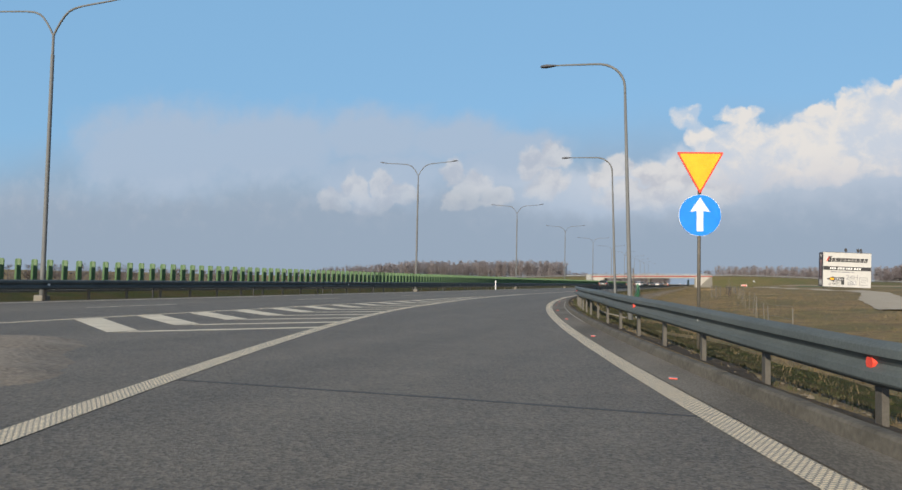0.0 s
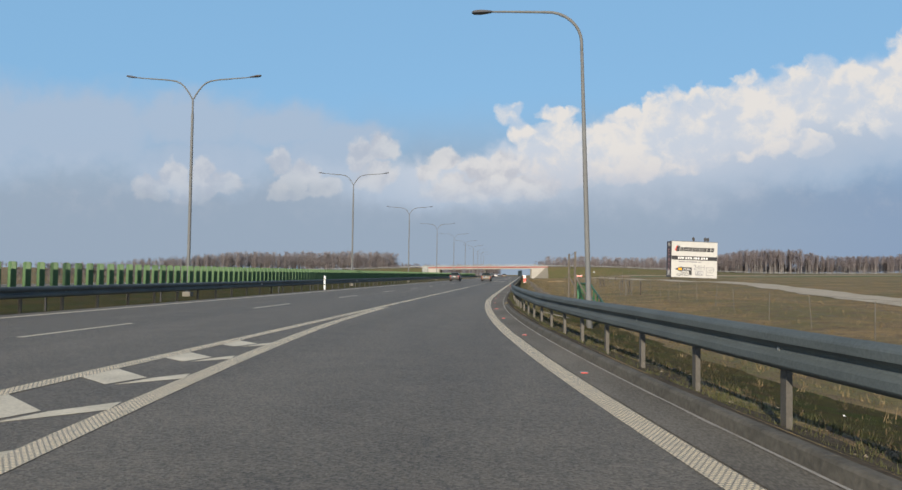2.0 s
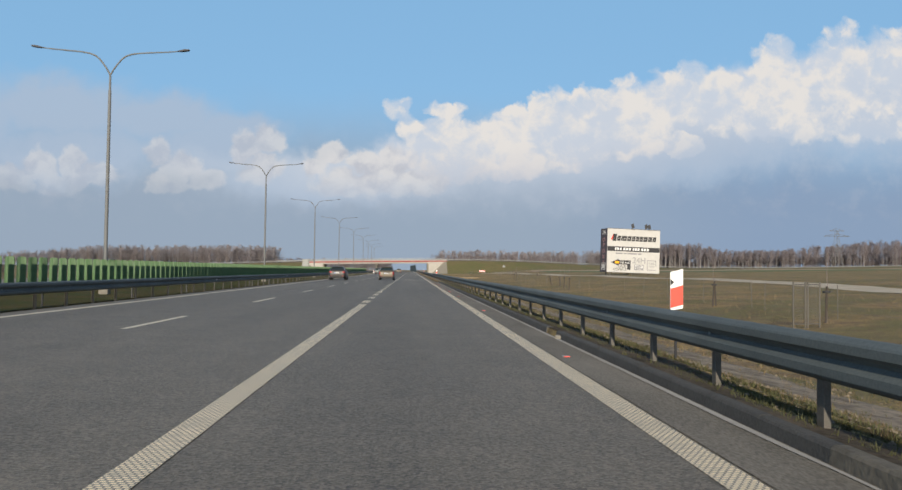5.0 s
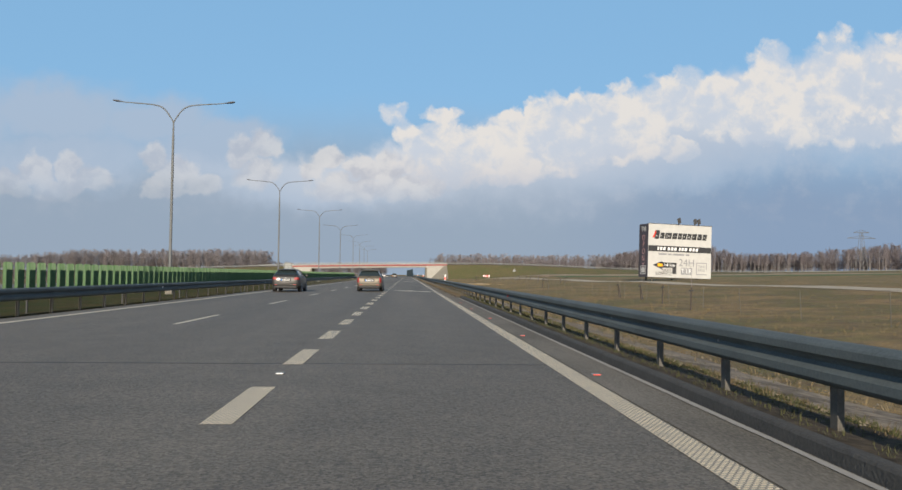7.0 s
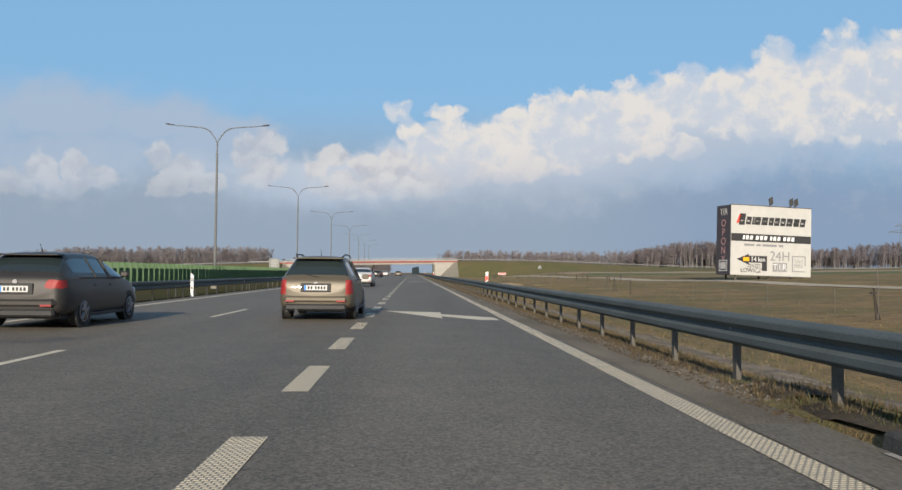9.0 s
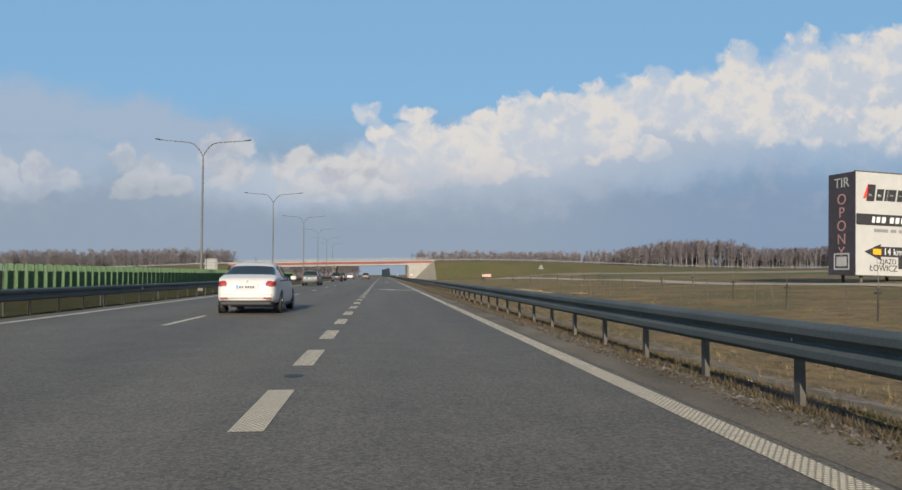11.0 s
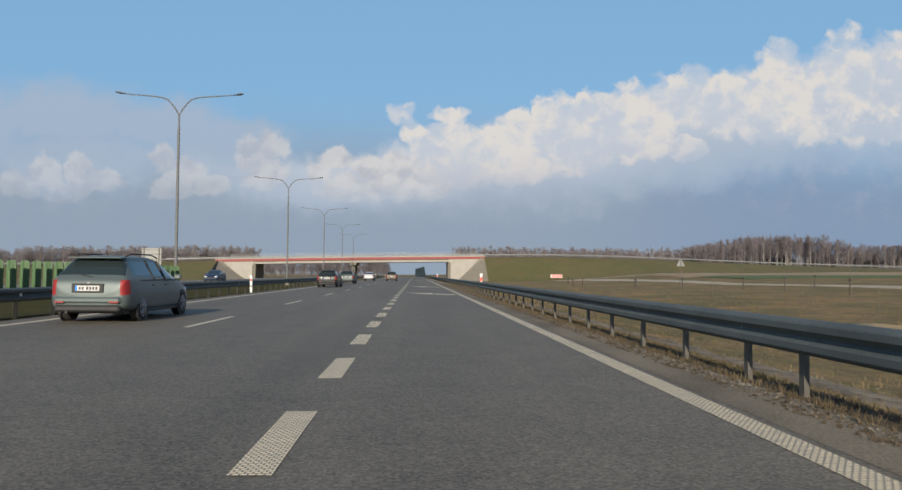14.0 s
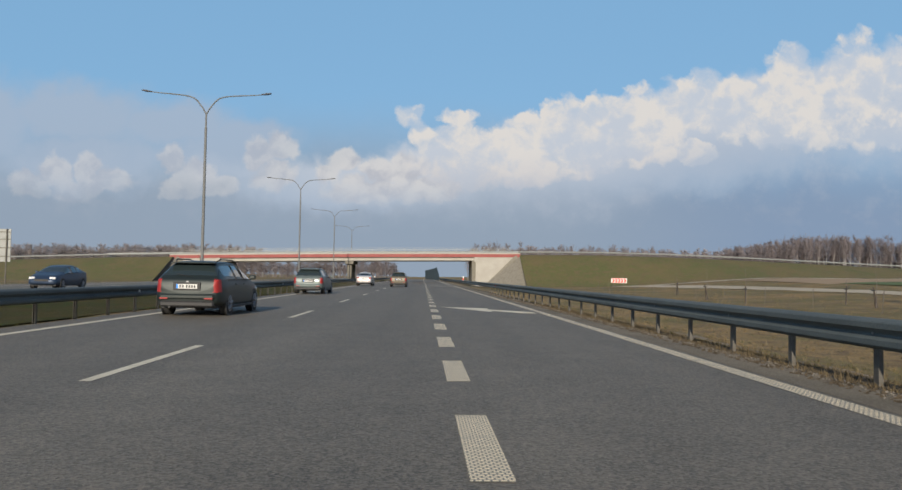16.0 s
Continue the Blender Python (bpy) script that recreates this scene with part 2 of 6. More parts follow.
def asphalt_mat():
    m, t, b = shader("asphalt", 0.68)
    b.inputs["Specular IOR Level"].default_value = 0.45
    N, L = t.nodes.new, t.links.new
    c = N("ShaderNodeTexCoord")
    mp = N("ShaderNodeMapping")
    mp.inputs["Scale"].default_value = (0.55, 0.03, 1)
    L(c.outputs["Object"], mp.inputs[0])
    tracks, patches, grit, stones = N("ShaderNodeTexNoise"), N("ShaderNodeTexNoise"), N("ShaderNodeTexNoise"), N("ShaderNodeTexVoronoi")
    for n, s, d in ((tracks, 1.0, 3), (patches, 1.3, 6), (grit, 46, 4)):
        n.inputs["Scale"].default_value, n.inputs["Detail"].default_value = s, d
    grit.inputs["Roughness"].default_value = 0.75
    stones.inputs["Scale"].default_value = 48
    L(mp.outputs[0], tracks.inputs["Vector"])
    for n in (patches, grit, stones):
        L(c.outputs["Object"], n.inputs["Vector"])
    sepa = N("ShaderNodeSeparateColor")
    L(stones.outputs["Color"], sepa.inputs[0])

    def ma(op, a, bb):
        n = N("ShaderNodeMath")
        n.operation = op
        for i, v in enumerate((a, bb)):
            if isinstance(v, (int, float)):
                n.inputs[i].default_value = v
            else:
                L(v, n.inputs[i])
        return n.outputs[0]
    total = ma("ADD", ma("MULTIPLY", tracks.outputs[0], 0.55), ma("MULTIPLY", patches.outputs[0], 0.35))
    total = ma("ADD", total, ma("MULTIPLY", grit.outputs[0], 1.4))
    total = ma("ADD", total, ma("MULTIPLY", sepa.outputs[0], 0.6))
    mr = N("ShaderNodeMapRange")
    mr.inputs[1].default_value, mr.inputs[2].default_value = 0.94, 1.96
    L(total, mr.inputs[0])
    mx = N("ShaderNodeMix")
    mx.data_type = "RGBA"
    mx.inputs[6].default_value, mx.inputs[7].default_value = (*ASPHALT_DARK, 1), (*ASPHALT_PALE, 1)
    L(mr.outputs[0], mx.inputs[0]), L(mx.outputs[2], b.inputs["Base Color"])
    bp = N("ShaderNodeBump")
    bp.inputs["Strength"].default_value, bp.inputs["Distance"].default_value = 0.4, 0.010
    L(ma("ADD", grit.outputs[0], ma("MULTIPLY", stones.outputs["Distance"], 0.8)), bp.inputs["Height"]), L(bp.outputs[0], b.inputs["Normal"])
    return m


def ribbed_paint():
    """Thick white road paint laid in staggered pads, with the asphalt showing between them."""
    m, t, b = shader("ribbed_road_paint", 0.6)
    N, L = t.nodes.new, t.links.new
    c = N("ShaderNodeTexCoord")
    br = N("ShaderNodeTexBrick")
    br.inputs["Scale"].default_value = 1.0
    br.inputs["Brick Width"].default_value, br.inputs["Row Height"].default_value = 0.046, 0.038
    br.inputs["Mortar Size"].default_value, br.inputs["Mortar Smooth"].default_value = 0.0065, 0.25
    br.inputs["Color1"].default_value, br.inputs["Color2"].default_value = (0.93, 0.77, 0.51, 1), (0.83, 0.69, 0.455, 1)
    br.inputs["Mortar"].default_value = (0.19, 0.175, 0.145, 1)
    L(c.outputs["UV"], br.inputs["Vector"])
    n = N("ShaderNodeTexNoise")
    n.inputs["Scale"].default_value, n.inputs["Detail"].default_value = 7, 6
    L(c.outputs["UV"], n.inputs["Vector"])
    mr = N("ShaderNodeMapRange")
    mr.inputs[1].default_value, mr.inputs[2].default_value, mr.inputs[4].default_value = 0.55, 0.8, 0.55
    L(n.outputs[0], mr.inputs[0])
    mx = N("ShaderNodeMix")
    mx.data_type = "RGBA"
    mx.inputs[7].default_value = (0.30, 0.27, 0.21, 1)
    L(mr.outputs[0], mx.inputs[0]), L(br.outputs[0], mx.inputs[6]), L(mx.outputs[2], b.inputs["Base Color"])
    bp = N("ShaderNodeBump")
    bp.invert = True
    bp.inputs["Strength"].default_value, bp.inputs["Distance"].default_value = 0.6, 0.006
    L(br.outputs[1], bp.inputs["Height"]), L(bp.outputs[0], b.inputs["Normal"])
    return m


def glass_mat(name, tint, rough=0.05):
    m, t, b = shader(name, rough, 0.0, 0.25)
    b.inputs["Base Color"].default_value = (*tint, 1)
    b.inputs["IOR"].default_value = 1.6
    return m


def grass_mat(name, dry, green, soil, scale):
    m, t, b = shader(name, 0.95)
    N, L = t.nodes.new, t.links.new
    c = N("ShaderNodeTexCoord")
    a, d, e, g = (N("ShaderNodeTexNoise") for _ in range(4))
    for n, s, dd in ((a, 0.13 * scale, 5), (d, 1.1 * scale, 6), (e, 7 * scale, 6), (g, 28 * scale, 3)):
        n.inputs["Scale"].default_value, n.inputs["Detail"].default_value = s, dd
        n.inputs["Roughness"].default_value = 0.65
        L(c.outputs["Object"], n.inputs["Vector"])

    def mix(f, lo, hi, x, y):
        mr = N("ShaderNodeMapRange")
        mr.inputs[1].default_value, mr.inputs[2].default_value = lo, hi
        L(f, mr.inputs[0])
        mx = N("ShaderNodeMix")
        mx.data_type = "RGBA"
        L(mr.outputs[0], mx.inputs[0])
        for i, v in ((6, x), (7, y)):
            if isinstance(v, tuple):
                mx.inputs[i].default_value = (*v, 1)
            else:
                L(v, mx.inputs[i])
        return mx.outputs[2]
    base = mix(a.outputs[0], 0.42, 0.58, dry, green)
    base = mix(d.outputs[0], 0.46, 0.66, base, soil)
    dark = N("ShaderNodeMix")
    dark.data_type, dark.blend_type = "RGBA", "MULTIPLY"
    dark.inputs[0].default_value = 0.75
    L(base, dark.inputs[6]), L(mix(e.outputs[0], 0.32, 0.66, (0.45, 0.45, 0.42), (1.35, 1.32, 1.2)), dark.inputs[7])
    L(dark.outputs[2], b.inputs["Base Color"])
    bp = N("ShaderNodeBump")
    bp.inputs["Strength"].default_value, bp.inputs["Distance"].default_value = 0.8, 0.08
    L(g.outputs[0], bp.inputs["Height"]), L(bp.outputs[0], b.inputs["Normal"])
    return m


ASPHALT_DARK, ASPHALT_PALE = (0.042, 0.037, 0.029), (0.252, 0.218, 0.166)
M_ASPHALT = asphalt_mat()
M_BLOT = mat("dark_asphalt", (0.034, 0.030, 0.024), (0.165, 0.143, 0.110), 2.0, 46, 0.55, bump=0.4)
M_RIB = ribbed_paint()
M_PAINT = mat("road_paint", (0.50, 0.44, 0.32), (0.80, 0.715, 0.54), 1.6, 30, 0.65, bump=0.1)
M_GRASS = grass_mat("dry_grass", (0.290, 0.196, 0.080), (0.150, 0.130, 0.040), (0.150, 0.096, 0.046), 1.0)
M_LUSH = grass_mat("green_verge_grass", (0.100, 0.082, 0.030), (0.058, 0.074, 0.018), (0.078, 0.056, 0.028), 2.2)
M_BANK = grass_mat("bank_grass", (0.125, 0.108, 0.042), (0.090, 0.100, 0.032), (0.13, 0.095, 0.05), 1.0)
M_VERGE = mat("dirty_shoulder", (0.090, 0.074, 0.050), (0.235, 0.197, 0.140), 1.1, 60, 0.95, bump=0.5, contrast=1.5, stretch=(1, 0.4, 1))
M_GUTTER = mat("gutter_concrete", (0.088, 0.078, 0.060), (0.205, 0.183, 0.146), 0.8, 60, 0.92, bump=0.3, contrast=1.5, stretch=(1, 0.35, 1))
M_DIRT = mat("bare_dirt", (0.15, 0.122, 0.090), (0.31, 0.262, 0.200), 1.2, 14, 0.95, bump=0.6)
M_SAND = mat("orange_sand", (0.30, 0.205, 0.095), (0.50, 0.36, 0.19), 0.8, 20, 0.95, bump=0.5)
M_TRACK = mat("pale_gravel", (0.34, 0.28, 0.195), (0.50, 0.43, 0.32), 0.4, 12, 0.95, bump=0.4)
M_FIELD = mat("ploughed_field", (0.25, 0.17, 0.095), (0.36, 0.255, 0.15), 0.2, 4, 0.95, bump=0.4)
M_CROP = mat("winter_crop", (0.060, 0.095, 0.022), (0.095, 0.135, 0.035), 0.2, 5, 0.95, bump=0.4)
M_CONC = mat("concrete", (0.30, 0.285, 0.25), (0.40, 0.38, 0.34), 0.6, 9, 0.9, bump=0.15)
M_CONC2 = mat("weathered_concrete", (0.115, 0.105, 0.085), (0.215, 0.20, 0.165), 2.2, 24, 0.92, bump=0.35, random_tone=0.25)
M_KERB = mat("mossy_kerb_concrete", (0.050, 0.046, 0.036), (0.125, 0.113, 0.090), 2.2, 20, 0.95, bump=0.4, random_tone=0.2)
M_KERBDARK = mat("tarred_kerb", (0.030, 0.030, 0.028), (0.070, 0.068, 0.062), 2.0, 40, 0.9, bump=0.4)
M_STEEL = mat("galvanised_steel", (0.074, 0.088, 0.088), (0.125, 0.145, 0.142), 1.2, 40, 0.7, 0.1, bump=0.06)
M_STEEL.node_tree.nodes["Principled BSDF"].inputs["Specular IOR Level"].default_value = 0.3
M_POST = mat("galvanised_post", (0.070, 0.064, 0.054), (0.135, 0.124, 0.104), 5, 60, 0.6, 0.15, bump=0.1)
M_LAMP = mat("lamp_steel", (0.122, 0.127, 0.127), (0.150, 0.155, 0.153), 0.8, 6, 0.75, 0.0, bump=0.05)
M_LAMPHEAD = mat("lamp_housing", (0.055, 0.055, 0.058), (0.10, 0.10, 0.105), 4, 30, 0.5, bump=0.05)
M_FIN = mat("green_plastic", (0.045, 0.100, 0.036), (0.074, 0.142, 0.054), 2, 14, 0.55, bump=0.08, random_tone=0.35)
M_WHITE = mat("white_plastic", (0.70, 0.70, 0.68), (0.82, 0.82, 0.80), 5, 50, 0.5, bump=0.05)
M_RED = mat("red_sheeting", (0.62, 0.045, 0.025), (0.78, 0.08, 0.045), 6, 60, 0.45, bump=0.04)
M_REDPAINT = mat("faded_red_paint", (0.21, 0.045, 0.042), (0.30, 0.080, 0.072), 0.8, 10, 0.7, bump=0.08)
M_YELLOW = mat("yellow_sheeting", (0.80, 0.36, 0.01), (0.95, 0.48, 0.02), 4, 50, 0.4, bump=0.03)
M_BLUE = mat("blue_sheeting", (0.008, 0.19, 0.66), (0.012, 0.25, 0.80), 4, 50, 0.4, bump=0.03)
M_GREY = mat("grey_sign_back", (0.20, 0.21, 0.205), (0.29, 0.30, 0.29), 2, 20, 0.55, 0.2, bump=0.06)
M_BLACK = mat("black_print", (0.022, 0.022, 0.024), (0.040, 0.040, 0.042), 5, 50, 0.6, bump=0.03)
M_BOARD = mat("white_banner", (0.44, 0.435, 0.41), (0.54, 0.53, 0.50), 0.7, 8, 0.6, bump=0.06)
M_BANNERDARK = mat("dark_banner", (0.040, 0.034, 0.040), (0.072, 0.062, 0.072), 1, 10, 0.6, bump=0.06)
M_PINK = mat("faded_lettering", (0.36, 0.19, 0.18), (0.48, 0.28, 0.26), 2, 20, 0.6, bump=0.03)
M_SILVERTXT = mat("grey_print", (0.20, 0.20, 0.21), (0.29, 0.29, 0.30), 3, 20, 0.6, bump=0.03)
M_GATE = mat("green_gate_paint", (0.009, 0.085, 0.032), (0.016, 0.135, 0.050), 4, 40, 0.5, bump=0.06)
M_WOOD = mat("grey_wood", (0.075, 0.064, 0.052), (0.16, 0.14, 0.115), 5, 30, 0.9, bump=0.4, stretch=(1, 1, 0.2))
M_BARK = mat("bark", (0.105, 0.090, 0.088), (0.20, 0.172, 0.165), 1.2, 12, 0.95, bump=0.3)
M_BIRCH = mat("birch_bark", (0.20, 0.185, 0.175), (0.40, 0.378, 0.36), 0.6, 6, 0.9, bump=0.2)
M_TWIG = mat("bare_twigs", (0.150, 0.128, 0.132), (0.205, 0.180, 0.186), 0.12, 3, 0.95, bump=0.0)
# twigs of the distant woods: air haze is put into their paler, bluer colour
M_HAZETWIG = mat("haze_pale_twigs", (0.225, 0.202, 0.208), (0.290, 0.265, 0.270), 0.12, 3, 0.95, bump=0.0)
M_TYRE = mat("tyre_rubber", (0.012, 0.012, 0.012), (0.028, 0.028, 0.028), 6, 60, 0.85, bump=0.15)
M_RIM = mat("alloy_rim", (0.20, 0.20, 0.21), (0.32, 0.32, 0.33), 6, 50, 0.42, 0.7, bump=0.03)
M_TRIM = mat("black_trim", (0.014, 0.014, 0.015), (0.030, 0.030, 0.031), 6, 60, 0.6, bump=0.05)
M_GLASS = glass_mat("tinted_car_glass", (0.022, 0.032, 0.034), 0.03)
M_TAIL = mat("tail_lamp_red", (0.20, 0.010, 0.010), (0.32, 0.022, 0.020), 8, 60, 0.55, bump=0.02)
M_PLATE = mat("number_plate_white", (0.50, 0.50, 0.48), (0.60, 0.60, 0.58), 8, 60, 0.5, bump=0.02)
M_CLEAR = mat("clear_lens", (0.55, 0.56, 0.58), (0.70, 0.71, 0.72), 8, 60, 0.15, bump=0.02, coat=0.6)
M_WALLGREEN = mat("dark_noise_wall", (0.020, 0.045, 0.050), (0.036, 0.070, 0.075), 0.5, 6, 0.6, bump=0.06)


def carpaint(name, tone, metal=0.35):
    return mat(name, tuple(0.86 * c for c in tone), tone, 0.9, 120, 0.46, metal, bump=0.0, coat=0.18)


# ---- building helpers ----
def thing(name, label, category, group="", kind=""):
    return tagged(new(name), label, category, group, kind)


def put(bm, name):
    me = bpy.data.meshes.new(name)
    bm.to_mesh(me)
    bm.free()
    return me


def part(name, bm, material, parent=None, label="", smooth=False, m=None):
    me = bm if isinstance(bm, bpy.types.Mesh) else put(bm, name)
    if material is not None and not me.materials:
        me.materials.append(material)
    if smooth:
        me.polygons.foreach_set("use_smooth", [True] * len(me.polygons))
    ob = new(name, me)
    if parent is not None:
        ob.parent = parent
    if m is not None:
        ob.matrix_basis = m
    if label:
        ob["label"] = label
    return ob


def structure(name, bm, material, label, category, smooth=False):
    return tagged(part(name, bm, material, None, "", smooth), label, category, kind="structure")


def box(bm, x0, x1, y0, y1, z0, z1, bevel=0.0, m=None):
    r = bmesh.ops.create_cube(bm, size=1)
    mt = Matrix.Translation(((x0 + x1) / 2, (y0 + y1) / 2, (z0 + z1) / 2)) @ Matrix.Diagonal((x1 - x0, y1 - y0, z1 - z0, 1))
    bmesh.ops.transform(bm, matrix=(m @ mt) if m else mt, verts=r["verts"])
    if bevel:
        es = list({e for v in r["verts"] for e in v.link_edges})
        bmesh.ops.bevel(bm, geom=es, offset=bevel, segments=1, affect="EDGES")
    return bm


def rod(bm, p, q, r0, r1=None, n=8):
    p, q = Vector(p), Vector(q)
    r1 = r0 if r1 is None else r1
    c = bmesh.ops.create_cone(bm, cap_ends=True, segments=n, radius1=r0, radius2=r1, depth=(q - p).length)
    bmesh.ops.transform(bm, matrix=Matrix.Translation((p + q) / 2) @ (q - p).to_track_quat("Z", "Y").to_matrix().to_4x4(), verts=c["verts"])
    return bm


def tube(bm, pts, radii, n=8):
    """A round tube along points, with its own radius at each."""
    rings = []
    pts = [Vector(p) for p in pts]
    for i, p in enumerate(pts):
        d = (pts[min(i + 1, len(pts) - 1)] - pts[max(i - 1, 0)]).normalized()
        side = d.orthogonal().normalized() if abs(d.z) < 0.99 else Vector((1, 0, 0))
        side = (Vector((0, 1, 0)) - d * d.y).normalized() if abs(d.y) < 0.9 else side
        up = d.cross(side)
        rings.append([bm.verts.new(p + (side * math.cos(a) + up * math.sin(a)) * radii[i]) for a in (2 * math.pi * k / n for k in range(n))])
    for a, b in zip(rings, rings[1:]):
        for k in range(n):
            bm.faces.new((a[k], a[(k + 1) % n], b[(k + 1) % n], b[k]))
    bm.faces.new(rings[0][::-1]), bm.faces.new(rings[-1])
    return bm


def poly(bm, pts, z0, z1):
    """A flat plate: an outline (x, y), anticlockwise, from z0 to z1."""
    lo, hi = [bm.verts.new((x, y, z0)) for x, y in pts], [bm.verts.new((x, y, z1)) for x, y in pts]
    n = len(pts)
    for i in range(n):
        bm.faces.new((lo[i], lo[(i + 1) % n], hi[(i + 1) % n], hi[i]))
    bm.faces.new(hi), bm.faces.new(lo[::-1])
    return bm


def letters(body, size, material, parent, m, name="lettering", label="", shear=0.0, extrude=0.01):
    cu = bpy.data.curves.new(name, "FONT")
    cu.body, cu.size, cu.extrude, cu.shear = body, size, extrude, shear
    cu.align_x, cu.align_y = "CENTER", "CENTER"
    tmp = bpy.data.objects.new(name, cu)
    me = bpy.data.meshes.new_from_object(tmp)
    bpy.data.objects.remove(tmp)
    return part(name, me, material, parent, label, m=m)


def strip(rows, name, material, label, category, parent=None, lift=0.0, uv=True):
    """A ribbon through rows of (left x, y, right x, y) at height lift, with u across and v along in metres."""
    bm = bmesh.new()
    lay = bm.loops.layers.uv.new("UVMap")
    along, last, vs = 0.0, None, []
    for xa, ya, xb, yb in rows:
        mid_p = Vector(((xa + xb) / 2, (ya + yb) / 2))
        along += (mid_p - last).length if last is not None else 0
        last = mid_p
        w = math.hypot(xb - xa, yb - ya)
        vs.append((bm.verts.new((xa, ya, lift)), bm.verts.new((xb, yb, lift)), along, w))
    for (a, b, s, w), (c, d, t, w2) in zip(vs, vs[1:]):
        f = bm.faces.new((a, b, d, c))
        for lp, val in zip(f.loops, ((0, s), (w, s), (w2, t), (0, t))):
            lp[lay].uv = val
    if parent is None:
        return structure(name, bm, material, label, category)
    return part(name, bm, material, parent, label)


# ---- the lie of the road ----
END_Y = 640.0


def edge_right(y):
    """x of the right edge line: the slip road swings in, then runs straight."""
    return 3.45 + (4.543e-4 * (118 - y) ** 2.35 if y < 118 else 0.0) - (0.00085 * (66 - y) ** 2 if y < 66 else 0.0)


SWAY = [(40, -0.27), (58, -0.26), (66, -0.17), (71, 0.04), (76, 0.18), (84, 0.27), (90, 0.27), (97, 0.2), (110, 0.08), (125, 0.0)]


def edge_left(y):
    """x of the slip road's left line, up to where it meets the main carriageway."""
    u = max(96 - y, 0)
    return 0.02 * u + 0.0032 * u * u + lerp(y, SWAY)


def beside(y, off):
    """A point off metres to the right of the right edge line, square to it."""
    s = (edge_right(y + 0.05) - edge_right(y - 0.05)) / 0.1
    n = math.hypot(1, s)
    return edge_right(y) + off / n, y - off * s / n


def lerp(x, table):
    for (a, b), (c, d) in zip(table, table[1:]):
        if x <= c:
            return b + (d - b) * max(0.0, min(1.0, (x - a) / (c - a)))
    return table[-1][1]


RIGHT = [(0.9, -0.03), (1.6, -0.07), (3, -0.42), (6, -0.75), (10, -0.7), (14, -0.5), (26, -0.2), (42, 0.3), (56, 0.7), (116, 1.4), (200, 3.2), (320, 7.5), (500, 9.5), (2600, 12)]
LEFT = [(-2600, 3), (-500, 0.5), (-200, -0.2), (-60, -0.5), (-37, -0.4), (-32, -0.12), (-20.3, -0.12), (-19.6, -0.16), (-17, -0.3), (-14.5, -0.36), (-12, -0.3), (-9.6, -0.14), (-8.35, -0.1)]


def lie(x, y):
    """Height of the ground."""
    r = x - edge_right(max(y, 0))
    if r > (0.74 if y < 193 else 0.85):
        z = lerp(r, RIGHT)
        if y < 193 and r < 4:
            back = 0.12 * min(1, (193 - y) / 3)
            sag = 0.02 + 0.07 * max(0, min(1, (y - 112) / 14))
            z += back + (sag - back) * max(0, min(1, (r - 0.9) / 0.25)) if r < 1.7 else sag * (4 - r) / 2.3
        if r > 1.3:
            z += 0.05 * noise.noise((x * 0.35, y * 0.35, 0)) * min(1, (r - 1.3) / 2) + 0.25 * noise.noise((x * 0.03, y * 0.03, 4)) * min(1, (r - 1.3) / 12)
        if 385 < y < 700 and x > 36:
            z += 1.0 * min(1, (y - 385) / 60) * min(1, (x - 36) / 20) * max(0, min(1, (330 - x) / 150))
        return z
    if x < -8.3:
        return lerp(x, LEFT) + (0.04 * noise.noise((x * 0.4, y * 0.4, 9)) if -19 < x < -9.5 else 0)
    return -0.14


def sheet(xs, ys, fn):
    me = bpy.data.meshes.new("sheet")
    vs = [(fx, y, fn(fx, y)) for y in ys for fx in (xs(y) if callable(xs) else xs)]
    n = len(xs(ys[0]) if callable(xs) else xs)
    fs = [(j * n + i, j * n + i + 1, (j + 1) * n + i + 1, (j + 1) * n + i) for j in range(len(ys) - 1) for i in range(n - 1)]
    me.from_pydata(vs, [], fs)
    me.polygons.foreach_set("use_smooth", [True] * len(fs))
    return me


def ground_xs(y):
    e = edge_right(max(y, 0))
    left = [-2600, -1500, -900, -600, -400, -280, -200, -140, -90, -60, -45, -37, -34, -32, -26, -20.3, -19.6, -18.3, -17, -15.7, -14.5, -13.2, -12, -10.8, -9.6, -8.9, -8.35, -8.2]
    right = [e + d for d in (0.70, 0.76, 0.84, 0.9, 1.02, 1.15, 1.3, 1.6, 2.2, 3, 4, 5, 6, 7.2, 8.5, 10, 12, 14, 17, 20, 23, 26, 30, 34, 38, 42, 48, 56, 66, 80, 96, 116, 140, 170, 200, 240, 280, 320, 400, 500, 700, 1000, 1600, 2600)]
    return left + [-4] + right


ground_ys = [-2200, -1200, -600, -300, -150, -80, -40, -10] + [6 + 3.0 * i for i in range(165)] + [506, 520, 540, 570, 610, 660, 720, 800, 900, 1000, 1150, 1400, 1800, 2400, 3200]
structure("ground", sheet(ground_xs, ground_ys, lie), M_GRASS, "dry brown and olive early-spring grassland beside the motorway", "ground")


# ---- carriageways ----
def flat_rows(fn, y0, y1, step):
    k = max(1, int(round((y1 - y0) / step)))
    return [fn(y0 + (y1 - y0) * i / k) for i in range(k + 1)]


